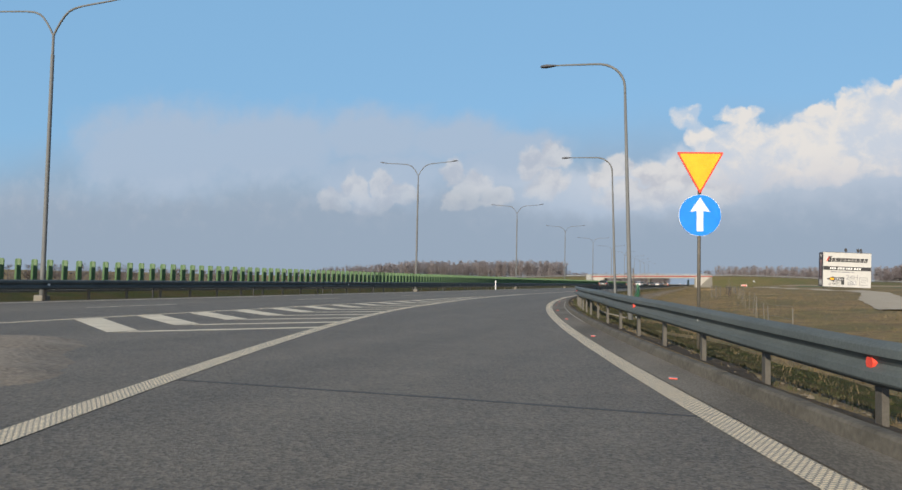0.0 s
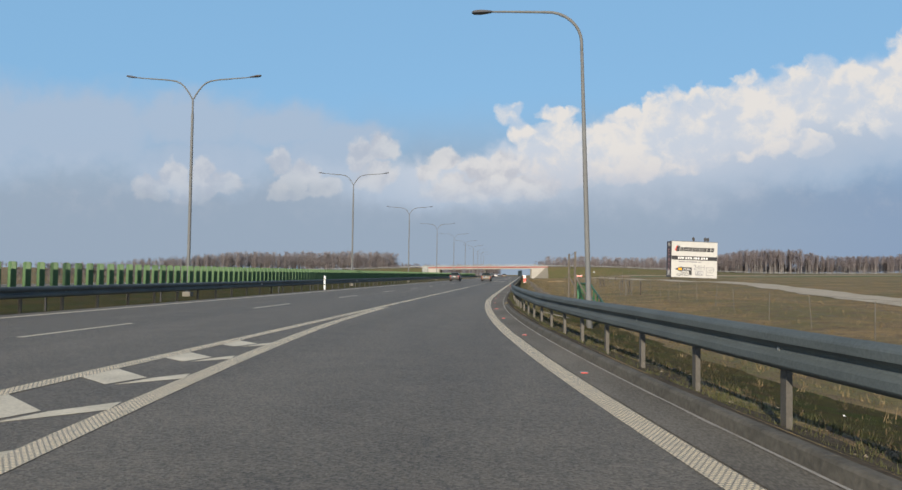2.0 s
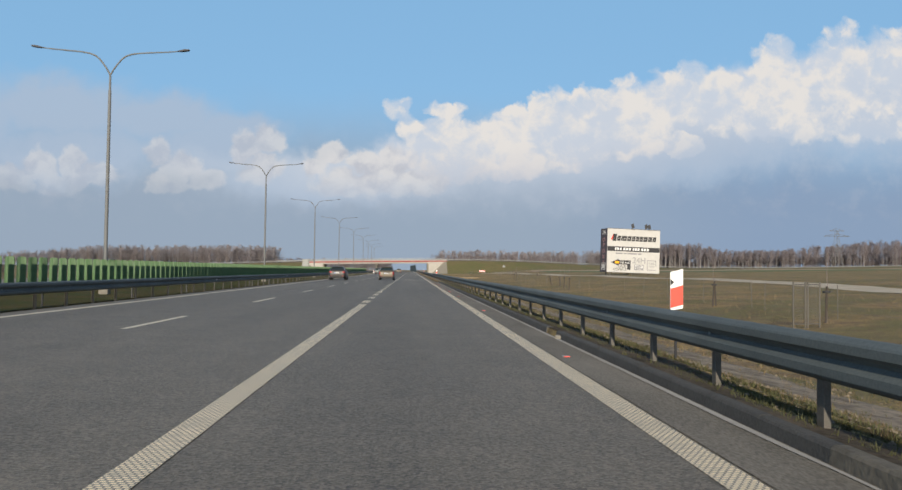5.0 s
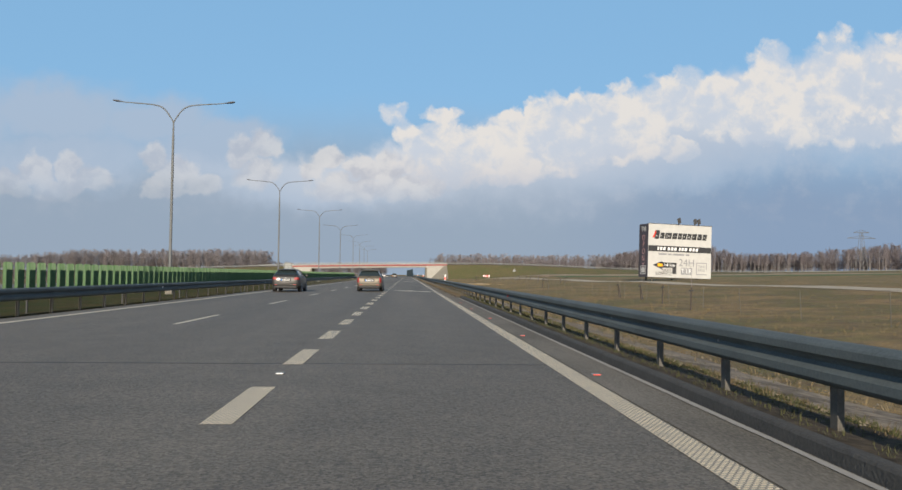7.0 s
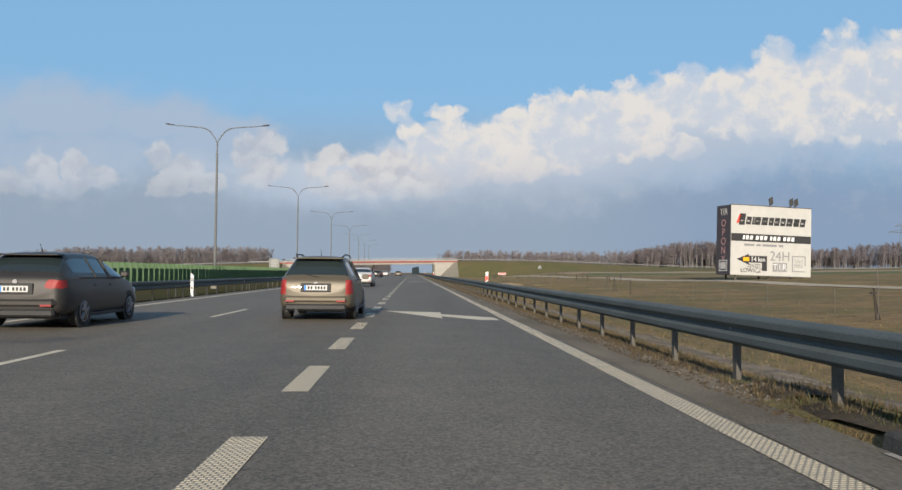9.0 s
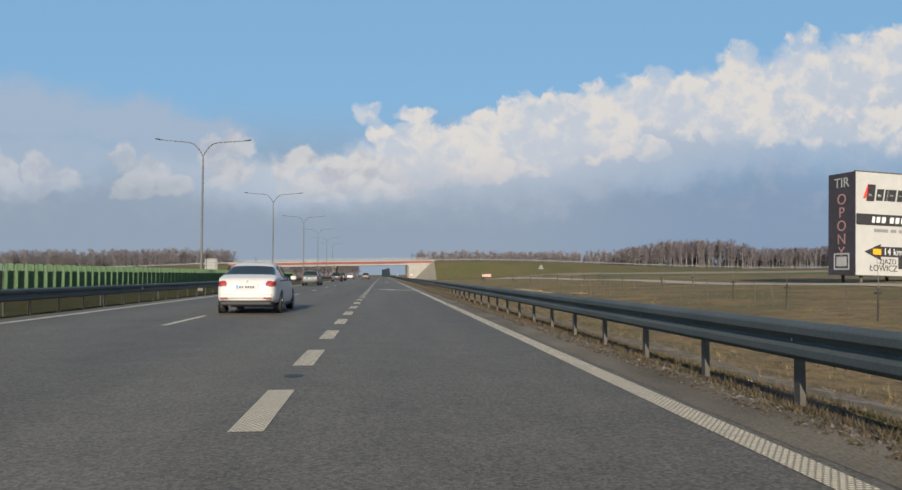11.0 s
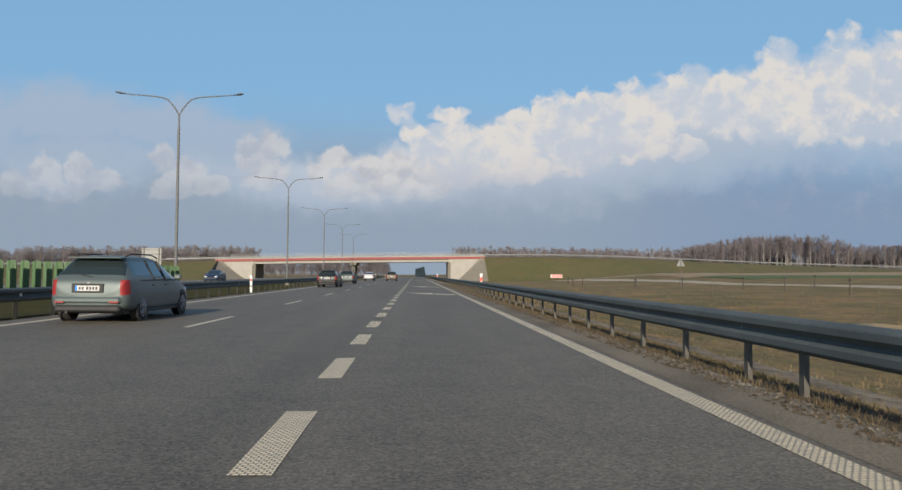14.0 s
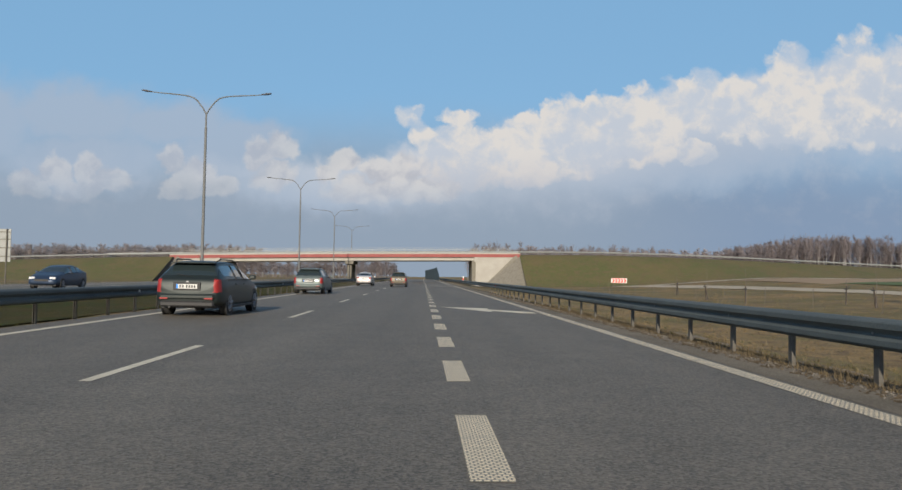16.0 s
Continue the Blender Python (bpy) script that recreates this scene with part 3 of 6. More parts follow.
def road_sheet():
    bm = bmesh.new()

    def band(fa, fb, y0, y1, step=2.0):
        rows = flat_rows(lambda y: (fa(y), fb(y), y), y0, y1, step)
        vs = [(bm.verts.new((a, y, 0)), bm.verts.new((b, y, 0)), bm.verts.new((a, y, -0.16)), bm.verts.new((b, y, -0.16))) for a, b, y in rows]
        for p, q in zip(vs, vs[1:]):
            bm.faces.new((p[0], p[1], q[1], q[0]))
            bm.faces.new((p[0], q[0], q[2], p[2])), bm.faces.new((p[1], p[3], q[3], q[1]))
    wob = lambda y: 0.18 * noise.noise((y * 0.9, 2.2, 0))
    band(lambda y: -8.3, lambda y: 2.7 + wob(y), -60, 34)
    band(lambda y: edge_left(y) - 0.75 + wob(y + 40), lambda y: beside(y, 0.95)[0], -10, 34)
    band(lambda y: -8.3, lambda y: beside(y, 0.95)[0], 34, END_Y)
    return bm


road = structure("road", road_sheet(), M_ASPHALT, "worn grey asphalt motorway with a slip road joining it", "road")
opp = bmesh.new()
box(opp, -32.2, -20.4, -60, END_Y, -0.2, -0.004)
road_opposite = structure("road_opposite", opp, M_ASPHALT, "grey asphalt carriageway beyond the central reservation", "road")

# the sandy island between slip road and carriageway
isl_y = [-10 + 1.0 * i for i in range(48)] + [38 + 0.3 * i for i in range(50)]


def island_z(x, y):
    """The mound swells out of the asphalt behind a ragged edge."""
    d = min(x - 2.5, edge_left(y) - 1.35 - 0.45 * max(0, y - 48.5) - x, 51.9 - y) + 0.45 * noise.noise((x * 0.9, y * 0.9, 1)) + 0.22 * noise.noise((x * 2.7, y * 2.7, 6)) + 0.4
    return -0.03 + 0.10 * max(0, min(1, d / 0.8)) + 0.04 * noise.noise((x * 3, y * 3, 1)) * max(0, min(1, d))


structure("gore_island", sheet(lambda y: [1.9 + (edge_left(min(y, 52)) - 2.2) * k / 24 for k in range(25)], isl_y, island_z), M_DIRT, "bare sandy island with tufts where the slip road joins", "ground")

# ---- road markings ----
def line_rows(fn, width, y0, y1, step=1.5):
    return flat_rows(lambda y: (fn(y) - width / 2, y, fn(y) + width / 2, y), y0, y1, step)


strip(flat_rows(lambda y: (*beside(y, -0.135), *beside(y, 0.105)), 8, END_Y, 1.5), "edge_line", M_RIB, "ribbed white edge line on the asphalt", "road marking", road, 0.005)
strip(line_rows(lambda y: edge_left(y) + 0.08 * max(0, min(1, (y - 90) / 6)), 0.25, 8, 98.6), "edge_line", M_RIB, "ribbed white line along the slip road", "road marking", road, 0.005)
strip(line_rows(lambda y: 0.02, 0.24, -50, 143.5), "edge_line", M_RIB, "ribbed white edge line of the main carriageway", "road marking", road, 0.0065)
strip(line_rows(lambda y: -7.5, 0.20, -50, END_Y, 6), "edge_line", M_PAINT, "white edge line beside the central reservation", "road marking", road, 0.005)
for ox in (-20.9, -28.6, -31.9):
    strip(line_rows(lambda y: ox, 0.2, -50, END_Y, 12), "edge_line", M_PAINT, "", "road marking", road_opposite, 0.002)


def dash_mesh(width, length, name):
    bm = bmesh.new()
    lay = bm.loops.layers.uv.new("UVMap")
    vs = [bm.verts.new(p) for p in ((-width / 2, 0, 0), (width / 2, 0, 0), (width / 2, length, 0), (-width / 2, length, 0))]
    f = bm.faces.new(vs)
    for lp, val in zip(f.loops, ((0, 0), (width, 0), (width, length), (0, length))):
        lp[lay].uv = val
    return put(bm, name)


wide, thin = dash_mesh(0.25, 2.0, "wide_dash"), dash_mesh(0.13, 4.0, "thin_dash")
for k in range(36, 160):
    part("wide_dash", wide, M_RIB, road, m=pose(0, 4 * k + 0.55, 0.005))
for k in range(-3, 53):
    part("thin_dash", thin, M_PAINT, road, m=pose(-3.75, 12 * k + 0.25, 0.005))
for k in range(-3, 53, 1):
    part("thin_dash", thin, M_PAINT, road_opposite, m=pose(-24.75, 12 * k + 4.6, 0.001))


def chevrons():
    """Slanted bars of the hatched wedge, each half a piece of its own."""
    for n in range(17):
        ya = 53.3 + 2.16 * n
        xm = 0.5 * edge_left(ya)
        if xm < 0.44:
            break
        t = 0.78
        a = bmesh.new()
        poly(a, [(0.14, ya + 0.8 * (xm - 0.14)), (xm - 0.05, ya), (xm + 0.12, ya + t * 0.75), (0.14, ya + t + 0.8 * (xm - 0.14))], 0.004, 0.0055)
        part("chevron_bar", a, M_PAINT, road)
        xe, ye = xm, ya
        while xe < edge_left(ye) - 0.1 and xe < 9:
            xe, ye = xe + 0.05, ye + 0.072
        b = bmesh.new()
        poly(b, [(xm + 0.06, ya + 0.0), (xe, ye - 0.20), (max(xe - 0.10, xm + 0.1), ye + 0.20), (xm + 0.2, ya + t * 0.72)], 0.004, 0.0055)
        part("chevron_bar", b, M_PAINT, road)


chevrons()
ARROW = [(0.31, 4.1), (1.86, 0.5), (1.86, 1.5), (2.72, 0.0), (3.2, 0.0), (3.17, 1.0), (1.9, 2.45), (1.9, 3.4)]
for y in (203.8, 278.3, 327.1, 352.6, 420.0):
    a = bmesh.new()
    poly(a, [(x, y + d) for x, d in ARROW], 0.004, 0.0055)
    part("lane_arrow", a, M_PAINT, road, "white merge arrow painted on the asphalt")

# dark scars where studs came off
scar = bmesh.new()
poly(scar, [(0.14 * math.cos(a), 0.11 * math.sin(a)) for a in (2 * math.pi * k / 14 for k in range(14))], 0.0, 0.004)
scar_mesh = put(scar, "stud_scar")
for k in range(1, 12):
    part("stud_scar", scar_mesh, M_TRIM, road, m=pose(0.0, 159.6 + 24 * k, 0.001, 0, 0, 30 * k))

# joint across the slip road, and a dark patch with a ragged outline
for y, x0, x1 in ((48.9, 7.6, 13.6), (160.6, -7.2, 3.3)):
    j = bmesh.new()
    poly(j, [(x0, y), ((x0 + x1) / 2, y + 0.03), (x1, y), (x1, y + 0.05), ((x0 + x1) / 2, y + 0.09), (x0, y + 0.05)], 0, 0.004)
    part("tar_joint", j, M_TRIM, road)

blot = bmesh.new()
poly(blot, [(2.25 + (0.46 + 0.07 * math.sin(5 * a) + 0.05 * math.sin(9 * a)) * math.cos(a), 118.5 + (0.42 + 0.09 * math.cos(4 * a)) * math.sin(a)) for a in (2 * math.pi * k / 40 for k in range(40))], 0.003, 0.004)
part("dark_patch", blot, M_BLOT, road, "dark patch on the asphalt")

# dusty shoulder between edge line and verge
strip(flat_rows(lambda y: (*beside(y, 0.128), *beside(y, 0.718)), 8, 191, 1.0), "shoulder", M_GUTTER, "dusty concrete gutter strip beside the edge line", "road", road, 0.006)
strip(flat_rows(lambda y: (*beside(y, 0.19 + 0.06 * noise.noise((y * 0.8, 5, 0))), *beside(y, 0.97)), 191, END_Y, 0.8), "shoulder", M_VERGE, "crumbling dusty edge of the asphalt", "road", road, 0.003)

# ---- kerb ----
def kerb_foot(y):
    """Offset of the kerb's foot from the edge line: it stands closer along the slip road."""
    return 0.63 + 0.085 * max(0, min(1, (y - 98) / 12))


KERB = [(0.0, -0.10), (0.0, 0.0), (0.012, 0.098), (0.026, 0.115), (0.045, 0.122), (0.125, 0.120), (0.135, 0.108), (0.135, -0.10)]
kerb = bmesh.new()
ends = [[kerb.verts.new((x, yy, z)) for x, z in KERB] for yy in (0.0, 0.998)]
for i in range(len(KERB)):
    kerb.faces.new((ends[0][i], ends[0][i - 1], ends[1][i - 1], ends[1][i]))
kerb.faces.new(ends[0]), kerb.faces.new(ends[1][::-1])
bmesh.ops.recalc_face_normals(kerb, faces=kerb.faces)
kerb_mesh = put(kerb, "kerb_stone")
dark_mesh = kerb_mesh.copy()
kerb_line = thing("kerb", "weathered concrete kerb stones along the slip road", "kerb", kind="structure")
y = 20.0
while y < 190:
    gap = abs(y - 74.5) < 0.8 or abs(y - 101.6) < 0.9 or abs(y - 131) < 0.6
    x0, y0 = beside(y, kerb_foot(y))
    s = (edge_right(y + 0.05) - edge_right(y - 0.05)) / 0.1
    if not gap:
        part("kerb_stone", kerb_mesh if y < 122 else dark_mesh, M_KERB if y < 122 else M_KERBDARK, kerb_line, m=pose(x0, y0, random.uniform(-0.004, 0.003), 0, 0, -math.degrees(math.atan(s))))
    y += 1.0 / math.hypot(1, s)
strip(flat_rows(lambda y: (*beside(y, kerb_foot(y) - 0.025 - (0.062 if y > 122 else 0.03) + 0.02 * noise.noise((y * 1.3, 8, 0))), *beside(y, kerb_foot(y) - 0.025)), 62, 190, 0.5), "kerb_edge", M_CONC, "pale concrete lip at the foot of the kerb", "kerb", road, 0.013)
for gy in (74.5, 101.6, 131.0):
    g = thing("drain_channel", "concrete drain channel leading off through the kerb", "drain", "drain channels")
    gx, gy2 = beside(gy, 0.8)
    ang = -math.degrees(math.atan((edge_right(gy + 0.05) - edge_right(gy - 0.05)) / 0.1))
    g.matrix_basis = pose(gx, gy2, -0.02, 0, 9, ang - 38)
    for nm, a in (("channel_bed", (0, 2.6, -0.16, 0.16, -0.12, -0.05)), ("channel_wall", (0, 2.6, 0.16, 0.30, -0.12, 0.10)), ("channel_wall", (0, 2.6, -0.30, -0.16, -0.12, 0.10))):
        part(nm, box(bmesh.new(), *a, 0.015), M_CONC2, g)


# ---- guard rails ----
WAVE = [(0.0, 0.0), (0.025, 0.004), (0.072, 0.034), (0.083, 0.050), (0.083, 0.108), (0.034, 0.142), (0.014, 0.170), (0.034, 0.198), (0.083, 0.232), (0.083, 0.290), (0.072, 0.306), (0.025, 0.336), (0.0, 0.340)]


def wave_beam(path, low, lift):
    """A W beam along a path of (x, y, nx, ny), where n points to the traffic."""
    bm = bmesh.new()
    rows = []
    for x, yy, nx, ny in path:
        z = low + lerp(yy, lift)
        rows.append([bm.verts.new((x + nx * d, yy + ny * d, z + h)) for d, h in WAVE] +
                    [bm.verts.new((x + nx * (d - 0.006), yy + ny * (d - 0.006), z + h)) for d, h in reversed(WAVE)])
    k = len(rows[0])
    for a, b in zip(rows, rows[1:]):
        for i in range(k):
            bm.faces.new((a[i], a[(i + 1) % k], b[(i + 1) % k], b[i]))
    bmesh.ops.recalc_face_normals(bm, faces=bm.faces)
    return bm


def sigma_post(top, w):
    bm = bmesh.new()
    box(bm, -w, w, -0.003, 0.003, -0.75, top)
    box(bm, -w - 0.006, -w, -0.095, 0.003, -0.75, top)
    box(bm, w, w + 0.006, -0.095, 0.003, -0.75, top)
    return put(bm, "post")


def guard_rail(name, label, pts, low, lens_mat, every, post_w, lift=((0, 0.0), (1, 0.0))):
    """pts: (x, y, nx, ny) each 2 m along the posts."""
    g = thing(name, label, "guard rail")
    post = sigma_post(low + 0.24, post_w)
    stub = put(box(bmesh.new(), -0.045, 0.0, -0.05, 0.05, 0.06, 0.25), "spacer")
    bolt = put(rod(bmesh.new(), (0, 0, 0), (0.02, 0, 0), 0.018, 0.018, 6), "bolt")
    beam = [(x + nx * 0.068, yy + ny * 0.068, nx, ny) for x, yy, nx, ny in pts]
    for i in range(0, len(beam) - 1, 30):
        part("beam", wave_beam(beam[i:i + 31], low, lift), M_STEEL, g)
    refl = bmesh.new()
    rod(refl, (0.0, 0, 0), (0.035, 0, 0), 0.055, 0.05, 12)
    rm = put(refl, "reflector")
    for i, (x, yy, nx, ny) in enumerate(pts[:298]):
        turn, up = math.degrees(math.atan2(ny, nx)), lerp(yy, lift)
        part("post", post, M_POST, g, m=pose(x, yy, up, 0, 0, turn))
        part("spacer", stub, M_STEEL, g, m=pose(x + nx * 0.05, yy + ny * 0.05, low + up, 0, 0, turn))
        if i in every:
            part("reflector", rm, lens_mat, g, "round reflector on the beam", m=pose(x + nx * 0.083, yy + ny * 0.083, low + up + 0.17, 0, 0, turn))
        elif i % 2 == 0:
            part("bolt", bolt, M_GREY, g, m=pose(x + nx * 0.076, yy + ny * 0.076, low + up + 0.17, 0, 0, turn))
    return g


RAIL_LIFT = [(46, -0.10), (49, -0.10), (52, -0.05), (55, 0.0), (59, 0.02), (63, 0.07), (68, 0.09), (81, 0.10), (92, 0.03), (97, 0.04), (108, 0.03), (122, 0.02), (150, 0.01), (158, 0.0)]
JOINTS = ((103.0, 104.5, 2.75), (106.0, 106.9, 0.58), (148.5, 150.0, 2.95), (189.3, 190.9, 1.5), (290.4, 292.2, 1.25))      # closer or wider posts at joints of the rail
right_pts, lights, y = [], [], 13.6
while y < 600:
    s = (edge_right(y + 0.05) - edge_right(y - 0.05)) / 0.1
    n = math.hypot(1, s)
    x0, y0 = beside(y, 1.18)
    if any(abs(y - m) < 1.0 for m in (48.4, 57.9, 74.6, 121.3, 174.2, 277.3, 380.5)):
        lights.append(len(right_pts))
    right_pts.append((x0, y0, -1 / n, s / n))
    y += next((g for lo, hi, g in JOINTS if lo < y < hi), 2.2 if y < 65 else 1.89 if y < 77 else 1.99 if y < 91 else 2.0)
guard_rail("guard_rail", "dull galvanised steel guard rail on posts along the verge", right_pts, 0.39, M_RED, lights, 0.021, RAIL_LIFT)
guard_rail("guard_rail", "dull galvanised steel guard rail along the central reservation", [(-9.0, 10.0 + 2 * i, 1.0, 0.0) for i in range(298)], 0.36, M_WHITE, range(3, 298, 12), 0.022)

# ---- anti-glare fins on the central reservation ----
def fin_mesh():
    bm = bmesh.new()
    hw, zt = 0.135, 0.90
    prof = [(-hw, 0), (hw, 0), (hw, zt - 0.04), (hw - 0.05, zt), (-hw + 0.05, zt), (-hw, zt - 0.04)]
    bend = lambda x: 0.03 * (1 - (x / hw) ** 2)
    fr, bk = [], []
    for x, z in prof:
        fr.append(bm.verts.new((x, -0.012, z))), bk.append(bm.verts.new((x, 0.012, z)))
    mid_f = [bm.verts.new((0, -0.012 - 0.03, z)) for z in (0, zt)]
    mid_b = [bm.verts.new((0, 0.012 - 0.03, z)) for z in (0, zt)]
    for v, mv, flip in ((fr, mid_f, False), (bk, mid_b, True)):
        for f in ((v[0], mv[0], mv[1], v[4], v[5]), (mv[0], v[1], v[2], v[3], mv[1])):
            bm.faces.new(f[::-1] if flip else f)
    n = 6
    for i in range(n):
        if i in (0, 3):
            mi = 0 if i == 0 else 1
            bm.faces.new((fr[i], bk[i], mid_b[mi], mid_f[mi])), bm.faces.new((mid_f[mi], mid_b[mi], bk[(i + 1) % n], fr[(i + 1) % n]))
        else:
            bm.faces.new((fr[i], bk[i], bk[(i + 1) % n], fr[(i + 1) % n]))
    bmesh.ops.recalc_face_normals(bm, faces=bm.faces)
    return put(bm, "fin")


screen = thing("glare_screen", "row of upright green plastic anti-glare fins on a rail", "glare screen")
part("carrier", box(bmesh.new(), -10.26, -10.14, 6, 321.4, 0.42, 0.54, 0.01), M_STEEL, screen)
cp = put(box(bmesh.new(), -0.025, 0.025, -0.025, 0.025, -0.6, 0.44), "carrier_post")
for k in range(40):
    part("carrier_post", cp, M_TRIM, screen, m=pose(-10.2, 7 + 8 * k, 0))
fm = fin_mesh()
fins = [6.5 + 0.70 * i for i in range(450)]
for y in fins[-300:]:
    part("fin", fm, M_FIN, screen, m=pose(-10.2, y, 0.52, random.uniform(-1.2, 1.2), random.uniform(-1, 1), random.uniform(-4, 4)))
rest_v, rest_f, base_v = [], [], [tuple(v.co) for v in fm.vertices]
for y in fins[:-300]:
    o = len(rest_v)
    rest_v += [(a - 10.2, b + y, c + 0.52) for a, b, c in base_v]
    rest_f += [tuple(i + o for i in p.vertices) for p in fm.polygons]
rest = bpy.data.meshes.new("fin_row")
rest.from_pydata(rest_v, [], rest_f)
tagged(part("fin_row", rest, M_FIN, screen), kind="stuff")


# ---- street lamps ----
def lamp_head(bm, tip, back):
    """A flat cobra head from back to tip."""
    tip, back = Vector(tip), Vector(back)
    d = (tip - back).normalized()
    side = Vector((0, 1, 0))
    secs = ((0.0, 0.05, 0.03), (0.25, 0.10, 0.05), (0.6, 0.15, 0.07), (0.9, 0.12, 0.055), (1.0, 0.05, 0.02))
    rings = []
    for f, w, h in secs:
        c = back + (tip - back) * f
        rings.append([bm.verts.new(c + side * w * a + Vector((0, 0, h * b))) for a, b in ((1, -0.5), (0.7, 0.8), (0, 1.1), (-0.7, 0.8), (-1, -0.5))])
    for a, b in zip(rings, rings[1:]):
        for i in range(5):
            bm.faces.new((a[i], a[(i + 1) % 5], b[(i + 1) % 5], b[i]))
    bm.faces.new(rings[0][::-1]), bm.faces.new(rings[-1])
    bmesh.ops.recalc_face_normals(bm, faces=bm.faces)
    return bm


BOW = [(0.0, 0.0), (0.02, 0.10), (0.05, 0.24), (0.10, 0.43), (0.155, 0.61), (0.22, 0.75), (0.30, 0.83), (0.42, 0.88), (0.62, 0.92), (0.84, 0.96), (1.0, 1.0)]


def arm_points(sign, reach, z0, z1):
    """From the top of the mast outwards: it swings out in a bow, then runs on nearly level."""
    return [(0, 0, z0 - 0.5)] + [(sign * reach * f, 0, z0 + (z1 - z0) * g) for f, g in BOW]


def hook_points(reach, z0, z1):
    """A quarter bend of a single arm, then nearly level."""
    pts = [(0, 0, z0 - 0.6)]
    for i in range(9):
        a = math.pi / 2 * i / 8
        pts.append((-1.1 * (1 - math.cos(a)), 0, z0 + (z1 - z0 - 0.1) * math.sin(a)))
    return pts + [(-reach + 0.5, 0, z1 - 0.02), (-reach * 0.98, 0, z1)]


def double_lamp():
    t = thing("street_lamp", "tall grey steel lamp mast with two curved arms, between the carriageways", "street lamp", "double lamps")
    part("mast", tube(bmesh.new(), [(0, 0, -0.5), (0, 0, 1.2), (0, 0, 1.25), (0, 0, 6), (0, 0, 10.45), (0, 0, 10.5), (0, 0, 11.4)], [0.115, 0.115, 0.098, 0.088, 0.078, 0.058, 0.055], 10), M_LAMP, t, smooth=True)
    part("base_plate", box(bmesh.new(), -0.24, 0.24, -0.24, 0.24, -0.46, -0.05, 0.03), M_CONC2, t, "concrete footing")
    for s in (-1, 1):
        part("arm", tube(bmesh.new(), arm_points(s, 3.6, 11.3, 12.68), [0.045] * 8 + [0.04] * 2 + [0.035, 0.03], 8), M_LAMP, t, smooth=True)
        part("lamp_head", lamp_head(bmesh.new(), (s * 4.12, 0, 12.76), (s * 3.45, 0, 12.67)), M_LAMPHEAD, t)
    return t


first = double_lamp()
lamp_ys = [25.4, 69.2, 115.3, 159.2, 203.6, 247.4, 291.2, 334.9, 378.4, 422.0, 466.0, 509.5]
first.matrix_basis = pose(-14.5, lamp_ys[0], 0)
for y in lamp_ys[1:]:
    copy_thing(first, pose(-14.5 - max(0, y - 385) * 0.0205, y, 0, 0, 0, random.uniform(-2, 2)))


def single_lamp(x, y, reach, top, lean):
    t = thing("street_lamp", "grey steel lamp mast with one curved arm behind the guard rail", "street lamp", "single lamps")
    t.matrix_basis = pose(x, y, lie(x, y), 0, lean, 0)
    h = top - lie(x, y)
    part("mast", tube(bmesh.new(), [(0, 0, -0.3), (0, 0, 1.0), (0, 0, 1.05), (0, 0, 5), (0, 0, h - 1.4)], [0.10, 0.10, 0.085, 0.07, 0.05], 10), M_LAMP, t, smooth=True)
    part("base_plate", box(bmesh.new(), -0.17, 0.17, -0.17, 0.17, -0.3, -0.01, 0.03), M_CONC2, t, "concrete footing")
    part("arm", tube(bmesh.new(), hook_points(reach, h - 1.1, h), [0.048] * 8 + [0.042] * 2 + [0.034, 0.03], 8), M_LAMP, t, smooth=True)
    part("lamp_head", lamp_head(bmesh.new(), (-reach - 0.55, 0, h), (-reach + 0.1, 0, h)), M_LAMPHEAD, t)


single_lamp(10.05, 73.0, 2.75, 9.7, -1.9)
single_lamp(7.16, 95.4, 2.85, 9.6, -2.0)


# ---- traffic signs and marker posts ----
def disc(bm, c, r, y0, y1, n=40):
    rod(bm, (c[0], y0, c[1]), (c[0], y1, c[1]), r, r, n)
    return bm


def upright(bm, pts, y0, y1):
    """A plate standing square to the road: an outline (x, z) from y0 (seen) to y1."""
    a, b = [bm.verts.new((x, y0, z)) for x, z in pts], [bm.verts.new((x, y1, z)) for x, z in pts]
    n = len(pts)
    for i in range(n):
        bm.faces.new((a[i], a[(i + 1) % n], b[(i + 1) % n], b[i]))
    bm.faces.new(a[::-1]), bm.faces.new(b)
    bmesh.ops.recalc_face_normals(bm, faces=bm.faces)
    return bm


def round_outline(pts, r, steps=4):
    """Rounds the corners of a convex outline."""
    out, n = [], len(pts)
    for i in range(n):
        p, a, b = Vector(pts[i]), Vector(pts[i - 1]), Vector(pts[(i + 1) % n])
        u, v = (a - p).normalized(), (b - p).normalized()
        for k in range(steps + 1):
            f = k / steps
            out.append(tuple(p + u * r * (1 - f) ** 2 + v * r * f ** 2))
    return out


